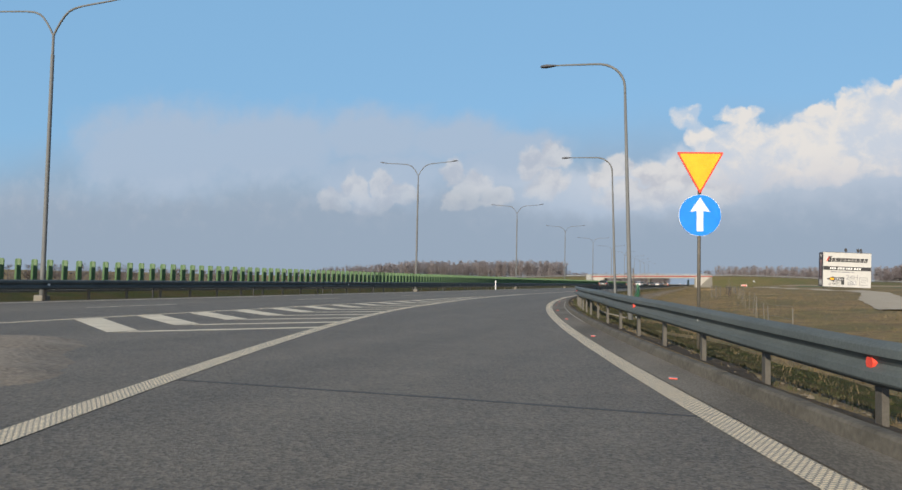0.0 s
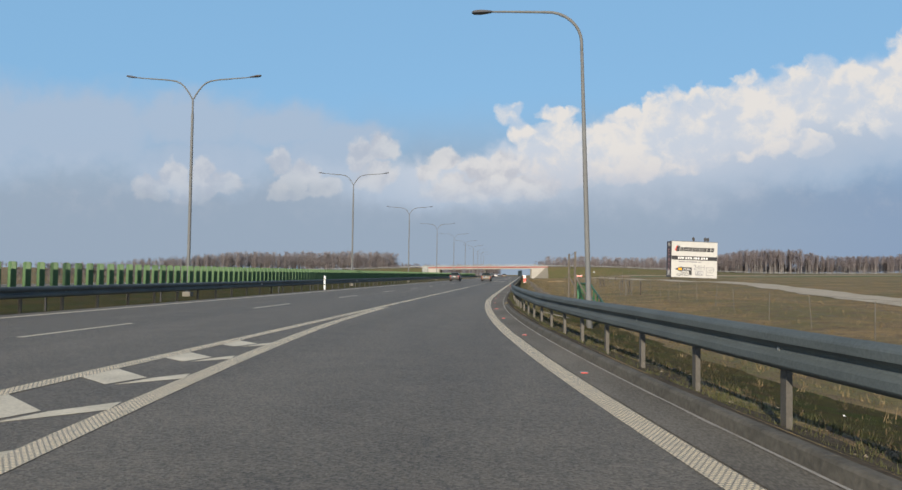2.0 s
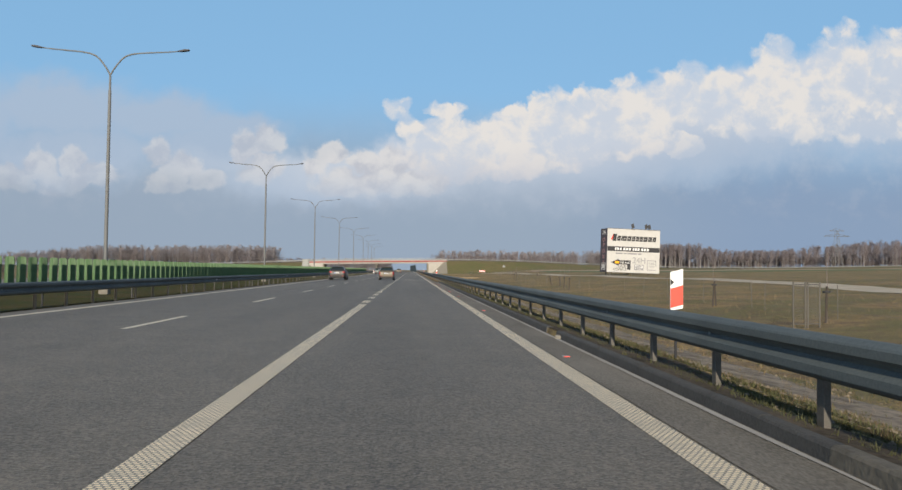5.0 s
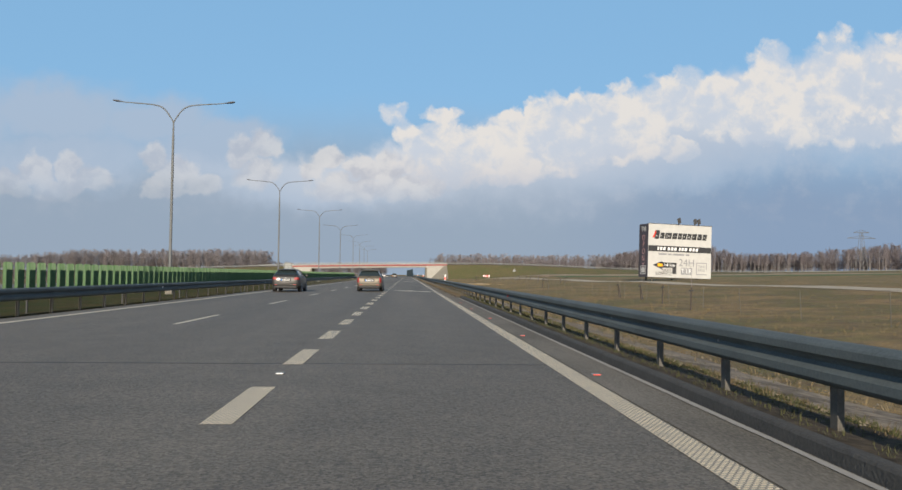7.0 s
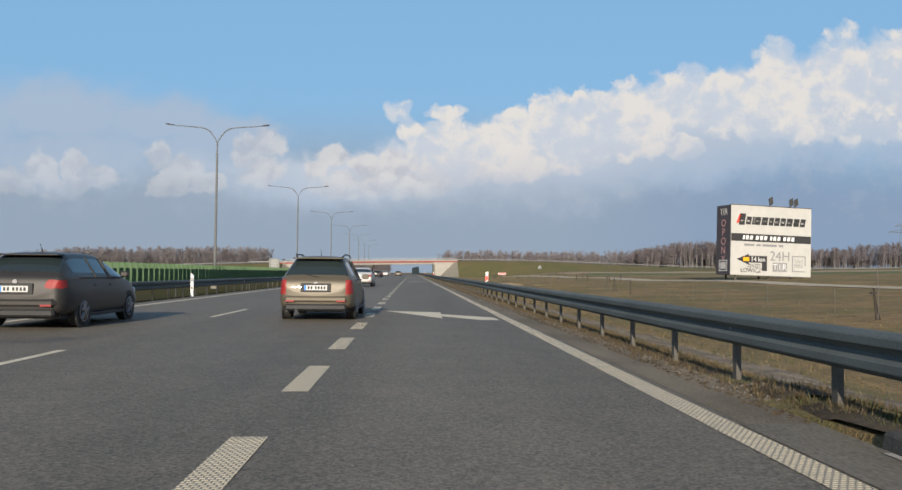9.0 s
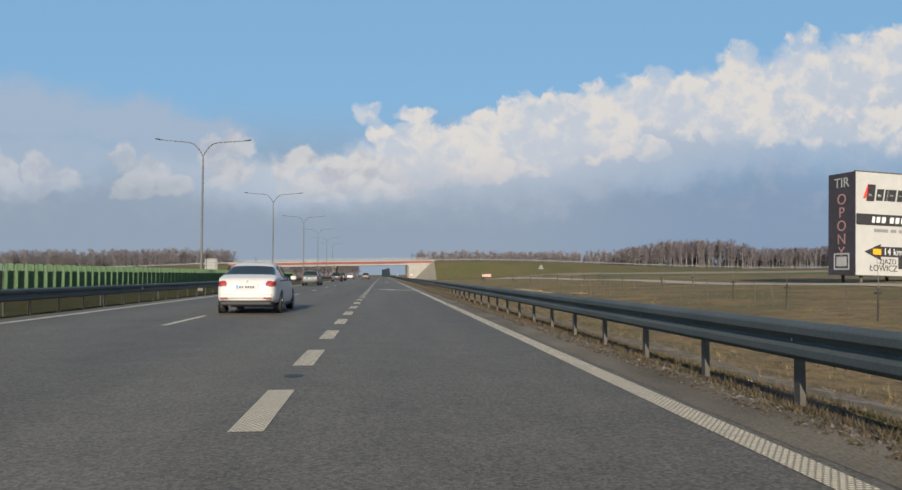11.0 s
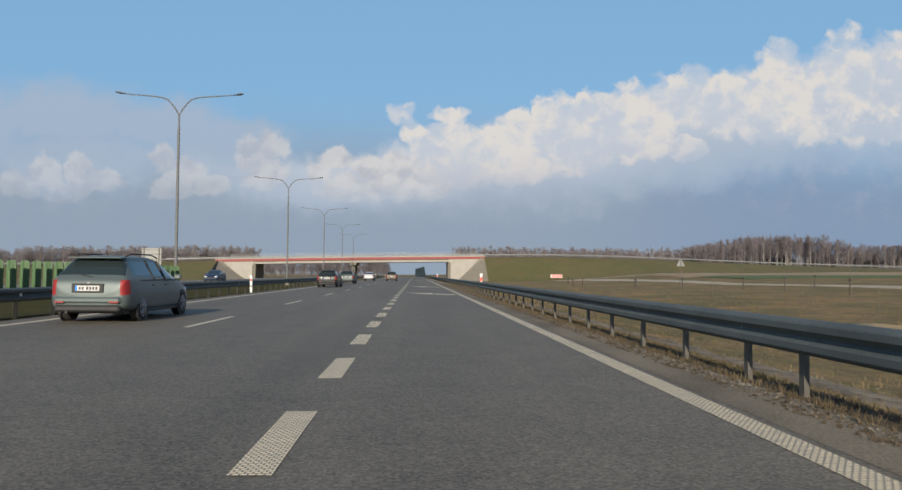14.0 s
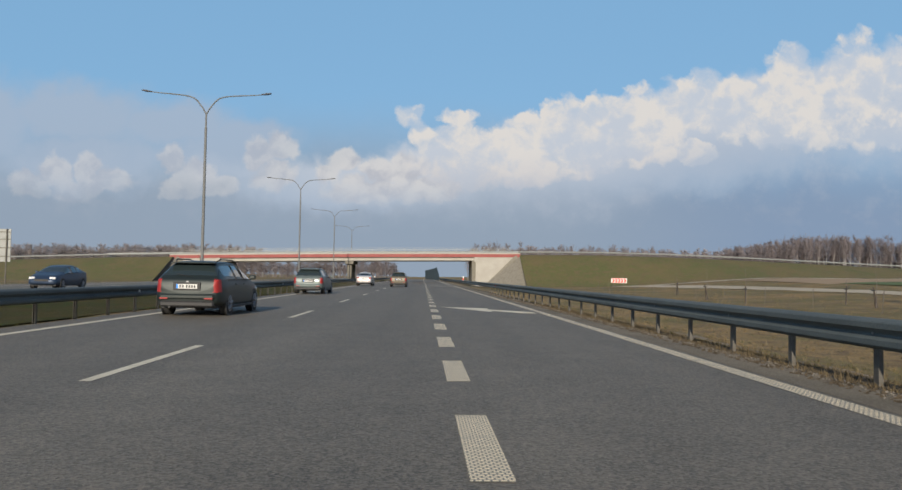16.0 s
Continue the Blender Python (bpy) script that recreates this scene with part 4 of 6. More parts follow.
def yield_sign():
    t = thing("traffic_sign", "yellow give-way triangle over a blue arrow disc on a pole", "traffic sign")
    t.matrix_basis = pose(12.58, 59.4, 0, 0, 0, 14)
    part("pole", rod(bmesh.new(), (0, 0.05, lie(12.5, 59.2) - 0.3), (0, 0.05, 3.74), 0.035, 0.035, 10), M_POST, t, smooth=True)
    plate = part("triangle_plate", upright(bmesh.new(), round_outline([(-0.48, 3.74), (0.0, 2.87), (0.48, 3.74)], 0.05), -0.008, 0.012), M_RED, t, "red-edged triangle")
    part("triangle_face", upright(bmesh.new(), round_outline([(-0.425, 3.705), (0.0, 2.94), (0.425, 3.705)], 0.045), -0.013, -0.008), M_YELLOW, plate, "yellow face")
    d = part("disc_plate", disc(bmesh.new(), (0, 2.43), 0.43, -0.008, 0.012), M_WHITE, t, "blue disc with a white rim")
    part("disc_face", disc(bmesh.new(), (0, 2.43), 0.424, -0.013, -0.008), M_BLUE, d)
    part("arrow", upright(bmesh.new(), [(-0.065, 2.10), (0.065, 2.10), (0.065, 2.52), (0.20, 2.50), (0.0, 2.80), (-0.20, 2.50), (-0.065, 2.52)], -0.018, -0.013), M_WHITE, d, "white upward arrow")


yield_sign()


def marker_post(x, y, z):
    t = thing("marker_post", "white plastic marker post with a grey reflector", "marker post", "marker posts")
    t.matrix_basis = pose(x, y, z)
    part("post", upright(bmesh.new(), [(-0.06, -0.3), (0.06, -0.3), (0.06, 1.02), (-0.06, 1.10)], -0.045, 0.045), M_WHITE, t)
    part("band", box(bmesh.new(), -0.045, 0.045, -0.048, -0.040, 0.74, 0.90), M_RED if y > 300 else M_GREY, t, "reflector")
    part("number", box(bmesh.new(), -0.03, 0.03, -0.049, -0.045, 0.40, 0.52), M_BLACK, t, "small dark number plate")


for y in (25, 124, 219.8, 329.5, 430, 530):
    marker_post(-8.55, y, -0.1)


def km_board(y, words):
    t = thing("kilometre_board", "white and red kilometre board on a post behind the guard rail", "kilometre board", "kilometre boards")
    x = 5.25
    t.matrix_basis = pose(x, y, 0.24, 0, 0, -6) @ Matrix.Diagonal((0.66, 1, 0.74, 1))
    part("post", rod(bmesh.new(), (0, 0.04, lie(x, y) - 0.3), (0, 0.04, 1.1), 0.03, 0.03, 8), M_BLACK, t)
    b = part("board", upright(bmesh.new(), [(-0.13, 0.55), (0.13, 0.60), (0.13, 1.33), (-0.13, 1.27)], -0.012, 0.012), M_WHITE, t, "white board")
    part("red_field", upright(bmesh.new(), [(-0.128, 0.60), (0.128, 0.665), (0.128, 1.03), (-0.128, 0.96)], -0.017, -0.012), M_RED, b, "red lower field")
    part("notch", upright(bmesh.new(), [(-0.128, 1.02), (-0.05, 1.08), (-0.128, 1.14)], -0.017, -0.012), M_BLACK, b, "black arrow notch")
    if words:
        letters(words[0], 0.12, M_BLACK, b, pose(0.0, -0.014, 1.2, 90, 0, 0), "number", extrude=0.003)
        letters(words[1], 0.12, M_BLACK, b, pose(0.05, -0.014, 1.09, 90, 0, 0), "number", extrude=0.003)


km_board(128.0, None), km_board(228.2, ("369", "0")), km_board(335.2, None), km_board(436, None)


def chevron_board():
    t = thing("chevron_board", "red and white chevron board on two posts in the field", "chevron board")
    t.matrix_basis = pose(33.0, 459.2, lie(33, 459), 0, 0, 4)
    for x in (-0.9, 0.9):
        part("post", rod(bmesh.new(), (x, 0.04, -0.3), (x, 0.04, 1.1), 0.035, 0.035, 8), M_POST, t)
    b = part("board", box(bmesh.new(), -1.35, 1.35, -0.015, 0.015, 0.65, 1.42), M_WHITE, t, "white board")
    for k in range(5):
        x = -1.2 + 0.5 * k
        part("chevron", upright(bmesh.new(), [(x - 0.04, 0.68), (x + 0.27, 0.68), (x + 0.47, 1.035), (x + 0.27, 1.39), (x - 0.04, 1.39), (x + 0.16, 1.035)], -0.022, -0.016), M_RED, b, "red chevron")


chevron_board()
warn = thing("traffic_sign", "grey back of a triangular warning sign on a pole", "traffic sign")
warn.matrix_basis = pose(32.6, 375.5, 0, 0, 0, 5)
part("pole", rod(bmesh.new(), (0, -0.04, lie(32, 375) - 0.2), (0, -0.04, 3.3), 0.04, 0.04, 8), M_POST, warn)
part("triangle_plate", upright(bmesh.new(), round_outline([(-0.55, 2.35), (0.55, 2.35), (0.0, 3.35)], 0.06), 0.0, 0.02), M_GREY, warn)

back = thing("road_sign", "grey back of a direction sign on two posts, with stiffening rails", "road sign")
back.matrix_basis = pose(-35.5, 393.0, 0, 0, 0, 4)
for x in (-1.0, 1.0):
    part("post", rod(bmesh.new(), (x, 0.0, -0.7), (x, 0.0, 4.45), 0.06, 0.06, 10), M_POST, back)
panel = part("panel", box(bmesh.new(), -1.3, 1.3, 0.07, 0.11, 1.75, 4.45, 0.01), M_GREY, back)
for z in (2.2, 2.9, 3.6, 4.2):
    part("stiffener", box(bmesh.new(), -1.28, 1.28, 0.02, 0.07, z - 0.03, z + 0.03), M_POST, panel)


# road studs
def stud(x, y, lens, turn=0.0):
    t = thing("road_stud", "small reflective stud glued to the asphalt", "road stud", "road studs")
    t.matrix_basis = pose(x, y, 0.005, 0, 0, turn)
    part("housing", box(bmesh.new(), -0.05, 0.05, -0.05, 0.05, 0, 0.016, 0.006), M_GREY, t)
    part("lens", box(bmesh.new(), -0.042, 0.042, -0.056, -0.05, 0.003, 0.013), lens, t, "reflecting lens")


for y in (51.2, 57.2, 63.4, 69.4, 75.3, 81.2, 87.2, 93.1, 99.0, 104.9, 110.8, 116.8, 128, 140, 152, 159.6, 165.5, 171.5, 177.4, 183.3):
    stud(*beside(y, 0.27), M_RED)
stud(0.0, 159.6, M_WHITE)


# ---- billboard ----
def billboard():
    t = thing("billboard", "large white printed billboard box with a dark side, in a field", "billboard")
    t.matrix_basis = pose(46.6, 294.2, 0, 0, 1.3, 11)
    W, H0, H1, D = 13.4, 1.25, 11.35, 3.5
    part("body", box(bmesh.new(), 0.05, W - 0.05, 0.06, D, H0, H1 - 0.05), M_SILVERTXT, t, "grey steel box")
    for x in (1.2, W / 2, W - 1.2):
        for yy in (0.6, D - 0.6):
            part("leg", rod(bmesh.new(), (x, yy, -0.6), (x, yy, H0 + 0.2), 0.16, 0.16, 10), M_POST, t)
    face = part("front_panel", box(bmesh.new(), 0, W, 0, 0.05, H0, H1), M_BOARD, t, "white printed banner")
    side = part("side_panel", box(bmesh.new(), -0.05, 0, 0.0, D, H0, H1), M_BANNERDARK, t, "dark printed banner")
    for z in (H0 - 0.06, H1):
        part("frame_rail", box(bmesh.new(), -0.08, W + 0.05, -0.06, 0.12, z, z + 0.08), M_POST, t)
    f = lambda nm, pts, m_, lb="": part(nm, upright(bmesh.new(), pts, -0.02, -0.002), m_, face, lb)
    q = lambda x0, x1, z0, z1, sh=0.0: [(x0, z0), (x1, z0), (x1 + sh, z1), (x0 + sh, z1)]
    # the maker's mark: slanted block shapes in black, with a red wedge
    f("logo_wedge", [(0.85, 8.75), (1.2, 8.75), (1.9, 10.15), (1.45, 10.15)], M_RED, "red wedge of the logo")
    x = 1.25
    for k, w in enumerate((1.1, 0.98, 0.35, 1.15, 1.15, 0.92, 0.98, 0.98, 1.15, 1.1, 0.98)):
        f("logo_block", q(x, x + w * 0.86, 8.6 if k else 8.5, 9.75 if k else 10.15, 0.22), M_BLACK, "black slanted logo shape")
        f("logo_gap", q(x + 0.22 * w, x + 0.66 * w, 8.98, 9.22, 0.05), M_BOARD) if w > 0.5 else None
        x += w * 1.03
    band = f("band", q(0.05, W - 0.05, 6.15, 7.25), M_BLACK, "black band")
    x = 1.9
    for k, w in enumerate((0.45, 0.55, 0.6, 0.2, 0.6, 0.6, 0.6, 0.2, 0.45, 0.6, 0.6, 0.2, 0.6, 0.6, 0.6)):
        if w > 0.3:
            part("band_bar", upright(bmesh.new(), q(x, x + w * 0.78, 6.42, 7.0, 0.1), -0.026, -0.021), M_WHITE, band, "white bar in place of a number")
        x += w * 1.06 + 0.06
    x = 2.2
    for w in (1.7, 0.7, 2.4, 0.8):
        f("address_bar", q(x, x + w, 5.5, 5.82), M_SILVERTXT, "grey bar of small print")
        x += w + 0.3
    f("arrow_head", [(1.0, 3.55), (3.0, 2.75), (3.0, 4.35)], M_BLACK, "black arrow")
    f("arrow_shaft", q(2.9, 6.0, 3.1, 4.1), M_BLACK, "black arrow")
    f("arrow_stem", q(5.15, 6.0, 1.95, 3.2), M_BLACK, "black arrow")
    part("road_shield", upright(bmesh.new(), q(2.05, 3.05, 3.3, 3.85), -0.026, -0.02), M_YELLOW, face, "yellow road number shield")
    letters("14 km", 0.95, M_WHITE, face, pose(4.5, -0.022, 3.58, 90, 0, 0))
    letters("ZJAZD", 0.72, M_BLACK, face, pose(3.85, -0.012, 2.62, 90, 0, 0))
    letters("\u0141OWICZ", 0.86, M_BLACK, face, pose(3.35, -0.012, 1.95, 90, 0, 0))
    letters("24H", 2.0, M_SILVERTXT, face, pose(8.15, -0.012, 4.1, 90, 0, 0))
    f("tir_block", q(6.95, 7.75, 1.9, 3.2), M_SILVERTXT), f("tir_block", q(7.85, 8.45, 1.9, 3.2), M_SILVERTXT), f("tir_block", q(8.55, 9.35, 1.9, 3.2), M_SILVERTXT)
    for ch, xx in (("T", 7.35), ("I", 8.15), ("R", 8.95)):
        letters(ch, 1.2, M_WHITE, face, pose(xx, -0.022, 2.55, 90, 0, 0))
    for a in (q(10.2, 12.5, 4.15, 4.3), q(10.2, 12.5, 1.95, 2.1), q(10.2, 10.35, 2.05, 4.2), q(12.35, 12.5, 2.9, 4.2)):
        f("frame_line", a, M_SILVERTXT)
    letters("TAX", 0.75, M_SILVERTXT, face, pose(11.35, -0.012, 3.5, 90, 0, 0))
    letters("FREE", 0.75, M_SILVERTXT, face, pose(11.35, -0.012, 2.8, 90, 0, 0))
    letters("TIR", 1.35, M_BOARD, side, pose(-0.06, 1.75, 10.35, 90, 0, -90))
    for k, ch in enumerate("OPONY"):
        letters(ch, 1.5, M_PINK, side, pose(-0.06, 1.75, 8.7 - 1.32 * k, 90, 0, -90))
    for a in ((0.75, 2.75, 3.25, 3.4), (0.75, 2.75, 1.75, 1.9), (0.75, 0.9, 1.9, 3.25), (2.6, 2.75, 1.9, 3.25)):
        part("frame_line", box(bmesh.new(), -0.07, -0.05, *a), M_BOARD, side)
    part("plain_square", box(bmesh.new(), -0.065, -0.05, 1.1, 2.4, 2.1, 3.05), M_BOARD, side)
    for x in (6.2, 9.6, 10.4):
        s = part("floodlight", box(bmesh.new(), -0.35, 0.35, -0.06, 0.06, 0.0, 1.15, 0.02), M_LAMPHEAD, t, "tilted floodlight panel", m=pose(x, -0.55, H1 + 0.25, 24, -28, 0))
        part("bracket", rod(bmesh.new(), (x, 0.0, H1), (x + 0.1, -0.5, H1 + 0.35), 0.04, 0.04, 6), M_POST, t)


billboard()


# ---- overpass ----
BRIDGE_Y, BRIDGE_D = 476.0, 11.0


def deck_z(x):
    """Underside of the overpass, which falls slightly to the left."""
    return 4.40 + (x - 9.8) * 0.020 - 0.00035 * (x + 14) ** 2 * 0.3


def beam_along(x0, x1, y0, y1, dz0, dz1, n=24):
    bm = bmesh.new()
    rows = []
    for i in range(n + 1):
        x = x0 + (x1 - x0) * i / n
        rows.append([bm.verts.new((x, yy, deck_z(x) + d)) for yy, d in ((y0, dz0), (y1, dz0), (y1, dz1), (y0, dz1))])
    for a, b in zip(rows, rows[1:]):
        for k in range(4):
            bm.faces.new((a[k], b[k], b[(k + 1) % 4], a[(k + 1) % 4]))
    bm.faces.new(rows[0]), bm.faces.new(rows[-1][::-1])
    bmesh.ops.recalc_face_normals(bm, faces=bm.faces)
    return bm


def overpass():
    t = thing("overpass", "pale concrete road bridge over the motorway, red painted edge beam", "bridge")
    y0, y1 = BRIDGE_Y, BRIDGE_Y + BRIDGE_D
    for k in range(5):
        yy = y0 + 0.35 + k * 2.4
        part("girder", beam_along(-39, 10.6, yy, yy + 0.7, 0.0, 0.80), M_CONC, t)
    part("deck", beam_along(-48, 18.2, y0 + 0.15, y1 - 0.15, 0.80, 1.05), M_CONC, t)
    for yy in (y0 - 0.1, y1 - 0.2):
        part("edge_beam", beam_along(-48, 18.2, yy, yy + 0.3, 0.64, 1.22), M_REDPAINT, t, "faded red edge beam")
    part("cornice", beam_along(-48, 18.2, y0 - 0.13, y0 + 0.25, 1.225, 1.40), M_CONC, t)
    for yy in (y0 + 0.05, y1 - 0.1):
        for d in (1.75, 2.05, 2.35):
            part("railing_bar", beam_along(-46, 16.5, yy, yy + 0.05, d, d + 0.05), M_GREY, t)
        for k in range(32):
            x = -46 + 2.0 * k
            part("railing_post", box(bmesh.new(), x - 0.03, x + 0.03, yy, yy + 0.05, deck_z(x) + 1.2, deck_z(x) + 2.4), M_GREY, t)
    part("barrier", beam_along(-60, 30, y0 + 1.2, y0 + 1.3, 1.5, 1.8), M_GREY, t, "pale guard rail on the bridge")
    for k in range(3):
        yy = y0 + 1.6 + 3.6 * k
        part("pier", tube(bmesh.new(), [(-14.4, yy, -0.6), (-14.4, yy, deck_z(-14.4) - 0.5)], [0.45, 0.45], 16), M_CONC2, t, smooth=True)
    part("pier_cap", box(bmesh.new(), -15.2, -13.6, y0 + 0.5, y1 - 0.5, deck_z(-14.4) - 0.65, deck_z(-14.4) + 0.02, 0.06), M_CONC2, t)
    for x, s in ((9.0, 1), (-38.2, -1)):
        part("abutment", box(bmesh.new(), min(x, x + s * 1.4), max(x, x + s * 1.4), y0 + 0.3, y1 - 0.3, -0.6, deck_z(x) + 0.02), M_CONC2, t)
        part("bearing_block", box(bmesh.new(), x + s * 0.9 - 0.5, x + s * 0.9 + 0.5, y0 - 0.06, y0 + 0.5, deck_z(x) - 0.25, deck_z(x) + 1.1, 0.03), M_CONC, t)
        w = bmesh.new()
        xa, xb = x + s * 0.7, x + s * 8.6
        upright(w, [(xa, -0.6), (xa + s * 1.4, -0.6), (xb, deck_z(xb) + 0.7), (xb, deck_z(xb) + 1.3), (xa, deck_z(xa) + 1.0)], y0 + 0.02, y0 + 0.45)
        part("wing_wall", w, M_CONC, t, "pale concrete wing wall")
        c = bmesh.new()
        zt = deck_z(xb) + 0.95
        ft = [(xa + s * 1.6, y0 - 1.2, -0.4), (xb - s * 0.4, y0 - 0.15, zt), (xb + s * 0.7, y0 + 0.0, zt), (xb + s * 3.2, y0 - 9.5, -0.4)]
        bk = [(px, py + 0.5, pz - 0.3) for px, py, pz in ft]
        a, b = [c.verts.new(p) for p in ft], [c.verts.new(p) for p in bk]
        for i in range(4):
            c.faces.new((a[i], a[(i + 1) % 4], b[(i + 1) % 4], b[i]))
        c.faces.new(a), c.faces.new(b[::-1])
        bmesh.ops.recalc_face_normals(c, faces=c.faces)
        part("revetment", c, M_CONC2, t, "sloping concrete slope paving")


overpass()


# ---- approach banks ----
def bank(name, side, label):
    """A grassed embankment that runs away from the bridge and sinks."""
    if side > 0:
        crest = [(18.0, 5.55), (33, 5.75), (48, 5.6), (62, 5.25), (92, 4.3), (130, 3.6), (180, 3.9), (240, 5.4), (300, 7.2)]
        bend = lambda x: 0.0006 * (x - 18) ** 2
    else:
        crest = [(-47.2, 4.15), (-60, 3.75), (-80, 2.95), (-110, 2.0), (-150, 1.2), (-200, 1.2)]
        bend = lambda x: 0.0006 * (x + 47) ** 2
    xs = [crest[0][0] + (crest[-1][0] - crest[0][0]) * i / 70 for i in range(71)]
    tb = crest if side > 0 else crest[::-1]
    me = bpy.data.meshes.new(name)
    vs, fs, offs = [], [], ((-13.5, 0.0), (-11, 0.14), (-8, 0.38), (-4.5, 0.68), (-1.5, 0.93), (0, 1.0), (10.5, 1.0), (13, 0.75), (22, 0.0))
    for x in xs:
        z, g = lerp(x, tb), lie(x, BRIDGE_Y) - 0.35
        for o, f in offs:
            vs.append((x, BRIDGE_Y + 0.3 + o + bend(x), g + (z - g) * f + (0.06 * noise.noise((x * 0.5, o, 3)) if 0 < f < 1 else 0)))
    n = len(offs)
    for j in range(len(xs) - 1):
        for i in range(n - 1):
            q = (j * n + i, j * n + i + 1, (j + 1) * n + i + 1, (j + 1) * n + i)
            fs.append(q if side < 0 else q[::-1])
    me.from_pydata(vs, [], fs)
    me.polygons.foreach_set("use_smooth", [True] * len(fs))
    ob = structure(name, me, M_BANK, label, "embankment")
    rail = thing("guard_rail", "pale guard rail along the top of the embankment", "guard rail")
    pts = [(x, BRIDGE_Y + 0.8 + bend(x), lerp(x, tb) + 0.55) for x in xs]
    part("beam", tube(bmesh.new(), pts, [0.15] * len(pts), 6), M_GREY, rail)
    pm = put(box(bmesh.new(), -0.05, 0.05, -0.05, 0.05, -0.9, 0.1), "post")
    for p in pts[::1]:
        part("post", pm, M_POST, rail, m=pose(*p))
    return ob


bank("embankment_east", 1, "grassed embankment carrying the bridge road")
bank("embankment_west", -1, "grassed embankment on the far side of the motorway")

wall = thing("noise_wall", "dark green noise wall along the motorway beyond the bridge", "noise wall")
for k in range(22):
    x0, x1 = 4.6 - 0.000115 * (k * 8) ** 2, 4.6 - 0.000115 * ((k + 1) * 8) ** 2
    w = bmesh.new()
    upright(w, [(0, 0), (8.0, 0), (8.0, min(4.6, 1.2 + 0.35 * (k + 1) * 2)), (0, min(4.6, 1.2 + 0.35 * k * 2))], -0.06, 0.06)
    part("panel", w, M_WALLGREEN, wall, m=pose(x0, 560 + 8 * k, -0.2, 0, 0, 90 + math.degrees(math.atan2(x0 - x1, 8))))


# ---- farm track, fields, sand ----
def ribbon(name, pts, width, material, label, category, lift):
    """A surface laid over the ground along a line of (x, y)."""
    fine_pts = []
    for (a, b), (c, d) in zip(pts, pts[1:]):
        k = max(2, int(math.hypot(c - a, d - b) / 4))
        fine_pts += [(a + (c - a) * i / k, b + (d - b) * i / k) for i in range(k)]
    fine_pts.append(pts[-1])
    vs, fs = [], []
    for i, (x, y) in enumerate(fine_pts):
        xa, ya = fine_pts[max(i - 1, 0)]
        xb, yb = fine_pts[min(i + 1, len(fine_pts) - 1)]
        dx, dy = xb - xa, yb - ya
        n = math.hypot(dx, dy)
        for f in (-1, -0.5, 0, 0.5, 1):
            w = width / 2 * (1 + 0.15 * noise.noise((x * 0.2, y * 0.2, f)))
            px, py = x + dy / n * w * f, y - dx / n * w * f
            vs.append((px, py, lie(px, py) + lift - (0.05 if abs(f) == 1 else 0)))
    for j in range(len(fine_pts) - 1):
        fs += [(j * 5 + i, j * 5 + i + 1, (j + 1) * 5 + i + 1, (j + 1) * 5 + i) for i in range(4)]
    me = bpy.data.meshes.new(name)
    me.from_pydata(vs, [], fs)
    return structure(name, me, material, label, category)


ribbon("farm_track", [(25, 95), (29.5, 128), (35.5, 160), (41, 192), (44, 225), (44, 260), (42, 292)], 4.4, M_TRACK, "pale gravel farm track through the field", "track", 0.09)
ribbon("farm_track", [(42, 292), (42.3, 330), (43, 360), (42.5, 395), (40.5, 425), (36.5, 452), (34, 466)], 4.4, M_TRACK, "pale gravel farm track towards the embankment", "track", 0.09)
ribbon("field_track", [(36.5, 456), (48, 455), (70, 455), (110, 458), (170, 466)], 3.6, M_TRACK, "narrow grey access road at the foot of the embankment", "track", 0.12)
ribbon("ploughed_field", [(50, 437), (80, 438), (140, 442), (260, 450)], 28, M_FIELD, "strip of bare ploughed soil", "field", 0.07)
ribbon("winter_crop", [(52, 412), (80, 413), (140, 418), (260, 424)], 22, M_CROP, "strip of green winter crop", "field", 0.07)
for sx, sy, r, h in ((15.2, 299.5, 5.0, 0.28), (16.2, 307.5, 4.2, 0.25), (15.2, 314, 2.4, 0.14), (18.4, 290.5, 1.3, 0.05)):
    bm = bmesh.new()
    bmesh.ops.create_icosphere(bm, subdivisions=4, radius=1.0)
    for v in bm.verts:
        k = 1 + 0.6 * noise.noise(v.co * 2.6 + Vector((sx, sy, 0))) + 0.35 * noise.noise(v.co * 8.0)
        v.co = Vector((v.co.x * r * 0.5 * k, v.co.y * r * k, max(v.co.z, -0.4) * h * (1 + 0.4 * noise.noise(v.co * 5))))
    tagged(part("sand_heap", bm, M_SAND, None, smooth=True, m=pose(sx, sy, lie(sx, sy))), "low heap of orange sand on the grass", "sand heap", "sand heaps")


# ---- gate, steps rail and wire fence by the slip road ----
def wood_pole(x, y, top, lean_to=None):
    t = thing("fence_pole", "grey wooden fence pole with a slanted strut", "fence pole", "fence poles")
    z = lie(x, y)
    part("pole", rod(bmesh.new(), (x, y, z - 0.3), (x, y, top), 0.048, 0.042, 8), M_WOOD, t)
    if lean_to:
        part("strut", rod(bmesh.new(), (x, y, z + (top - z) * 0.62), (lean_to[0], lean_to[1], lie(*lean_to) - 0.1), 0.036, 0.036, 8), M_WOOD, t)


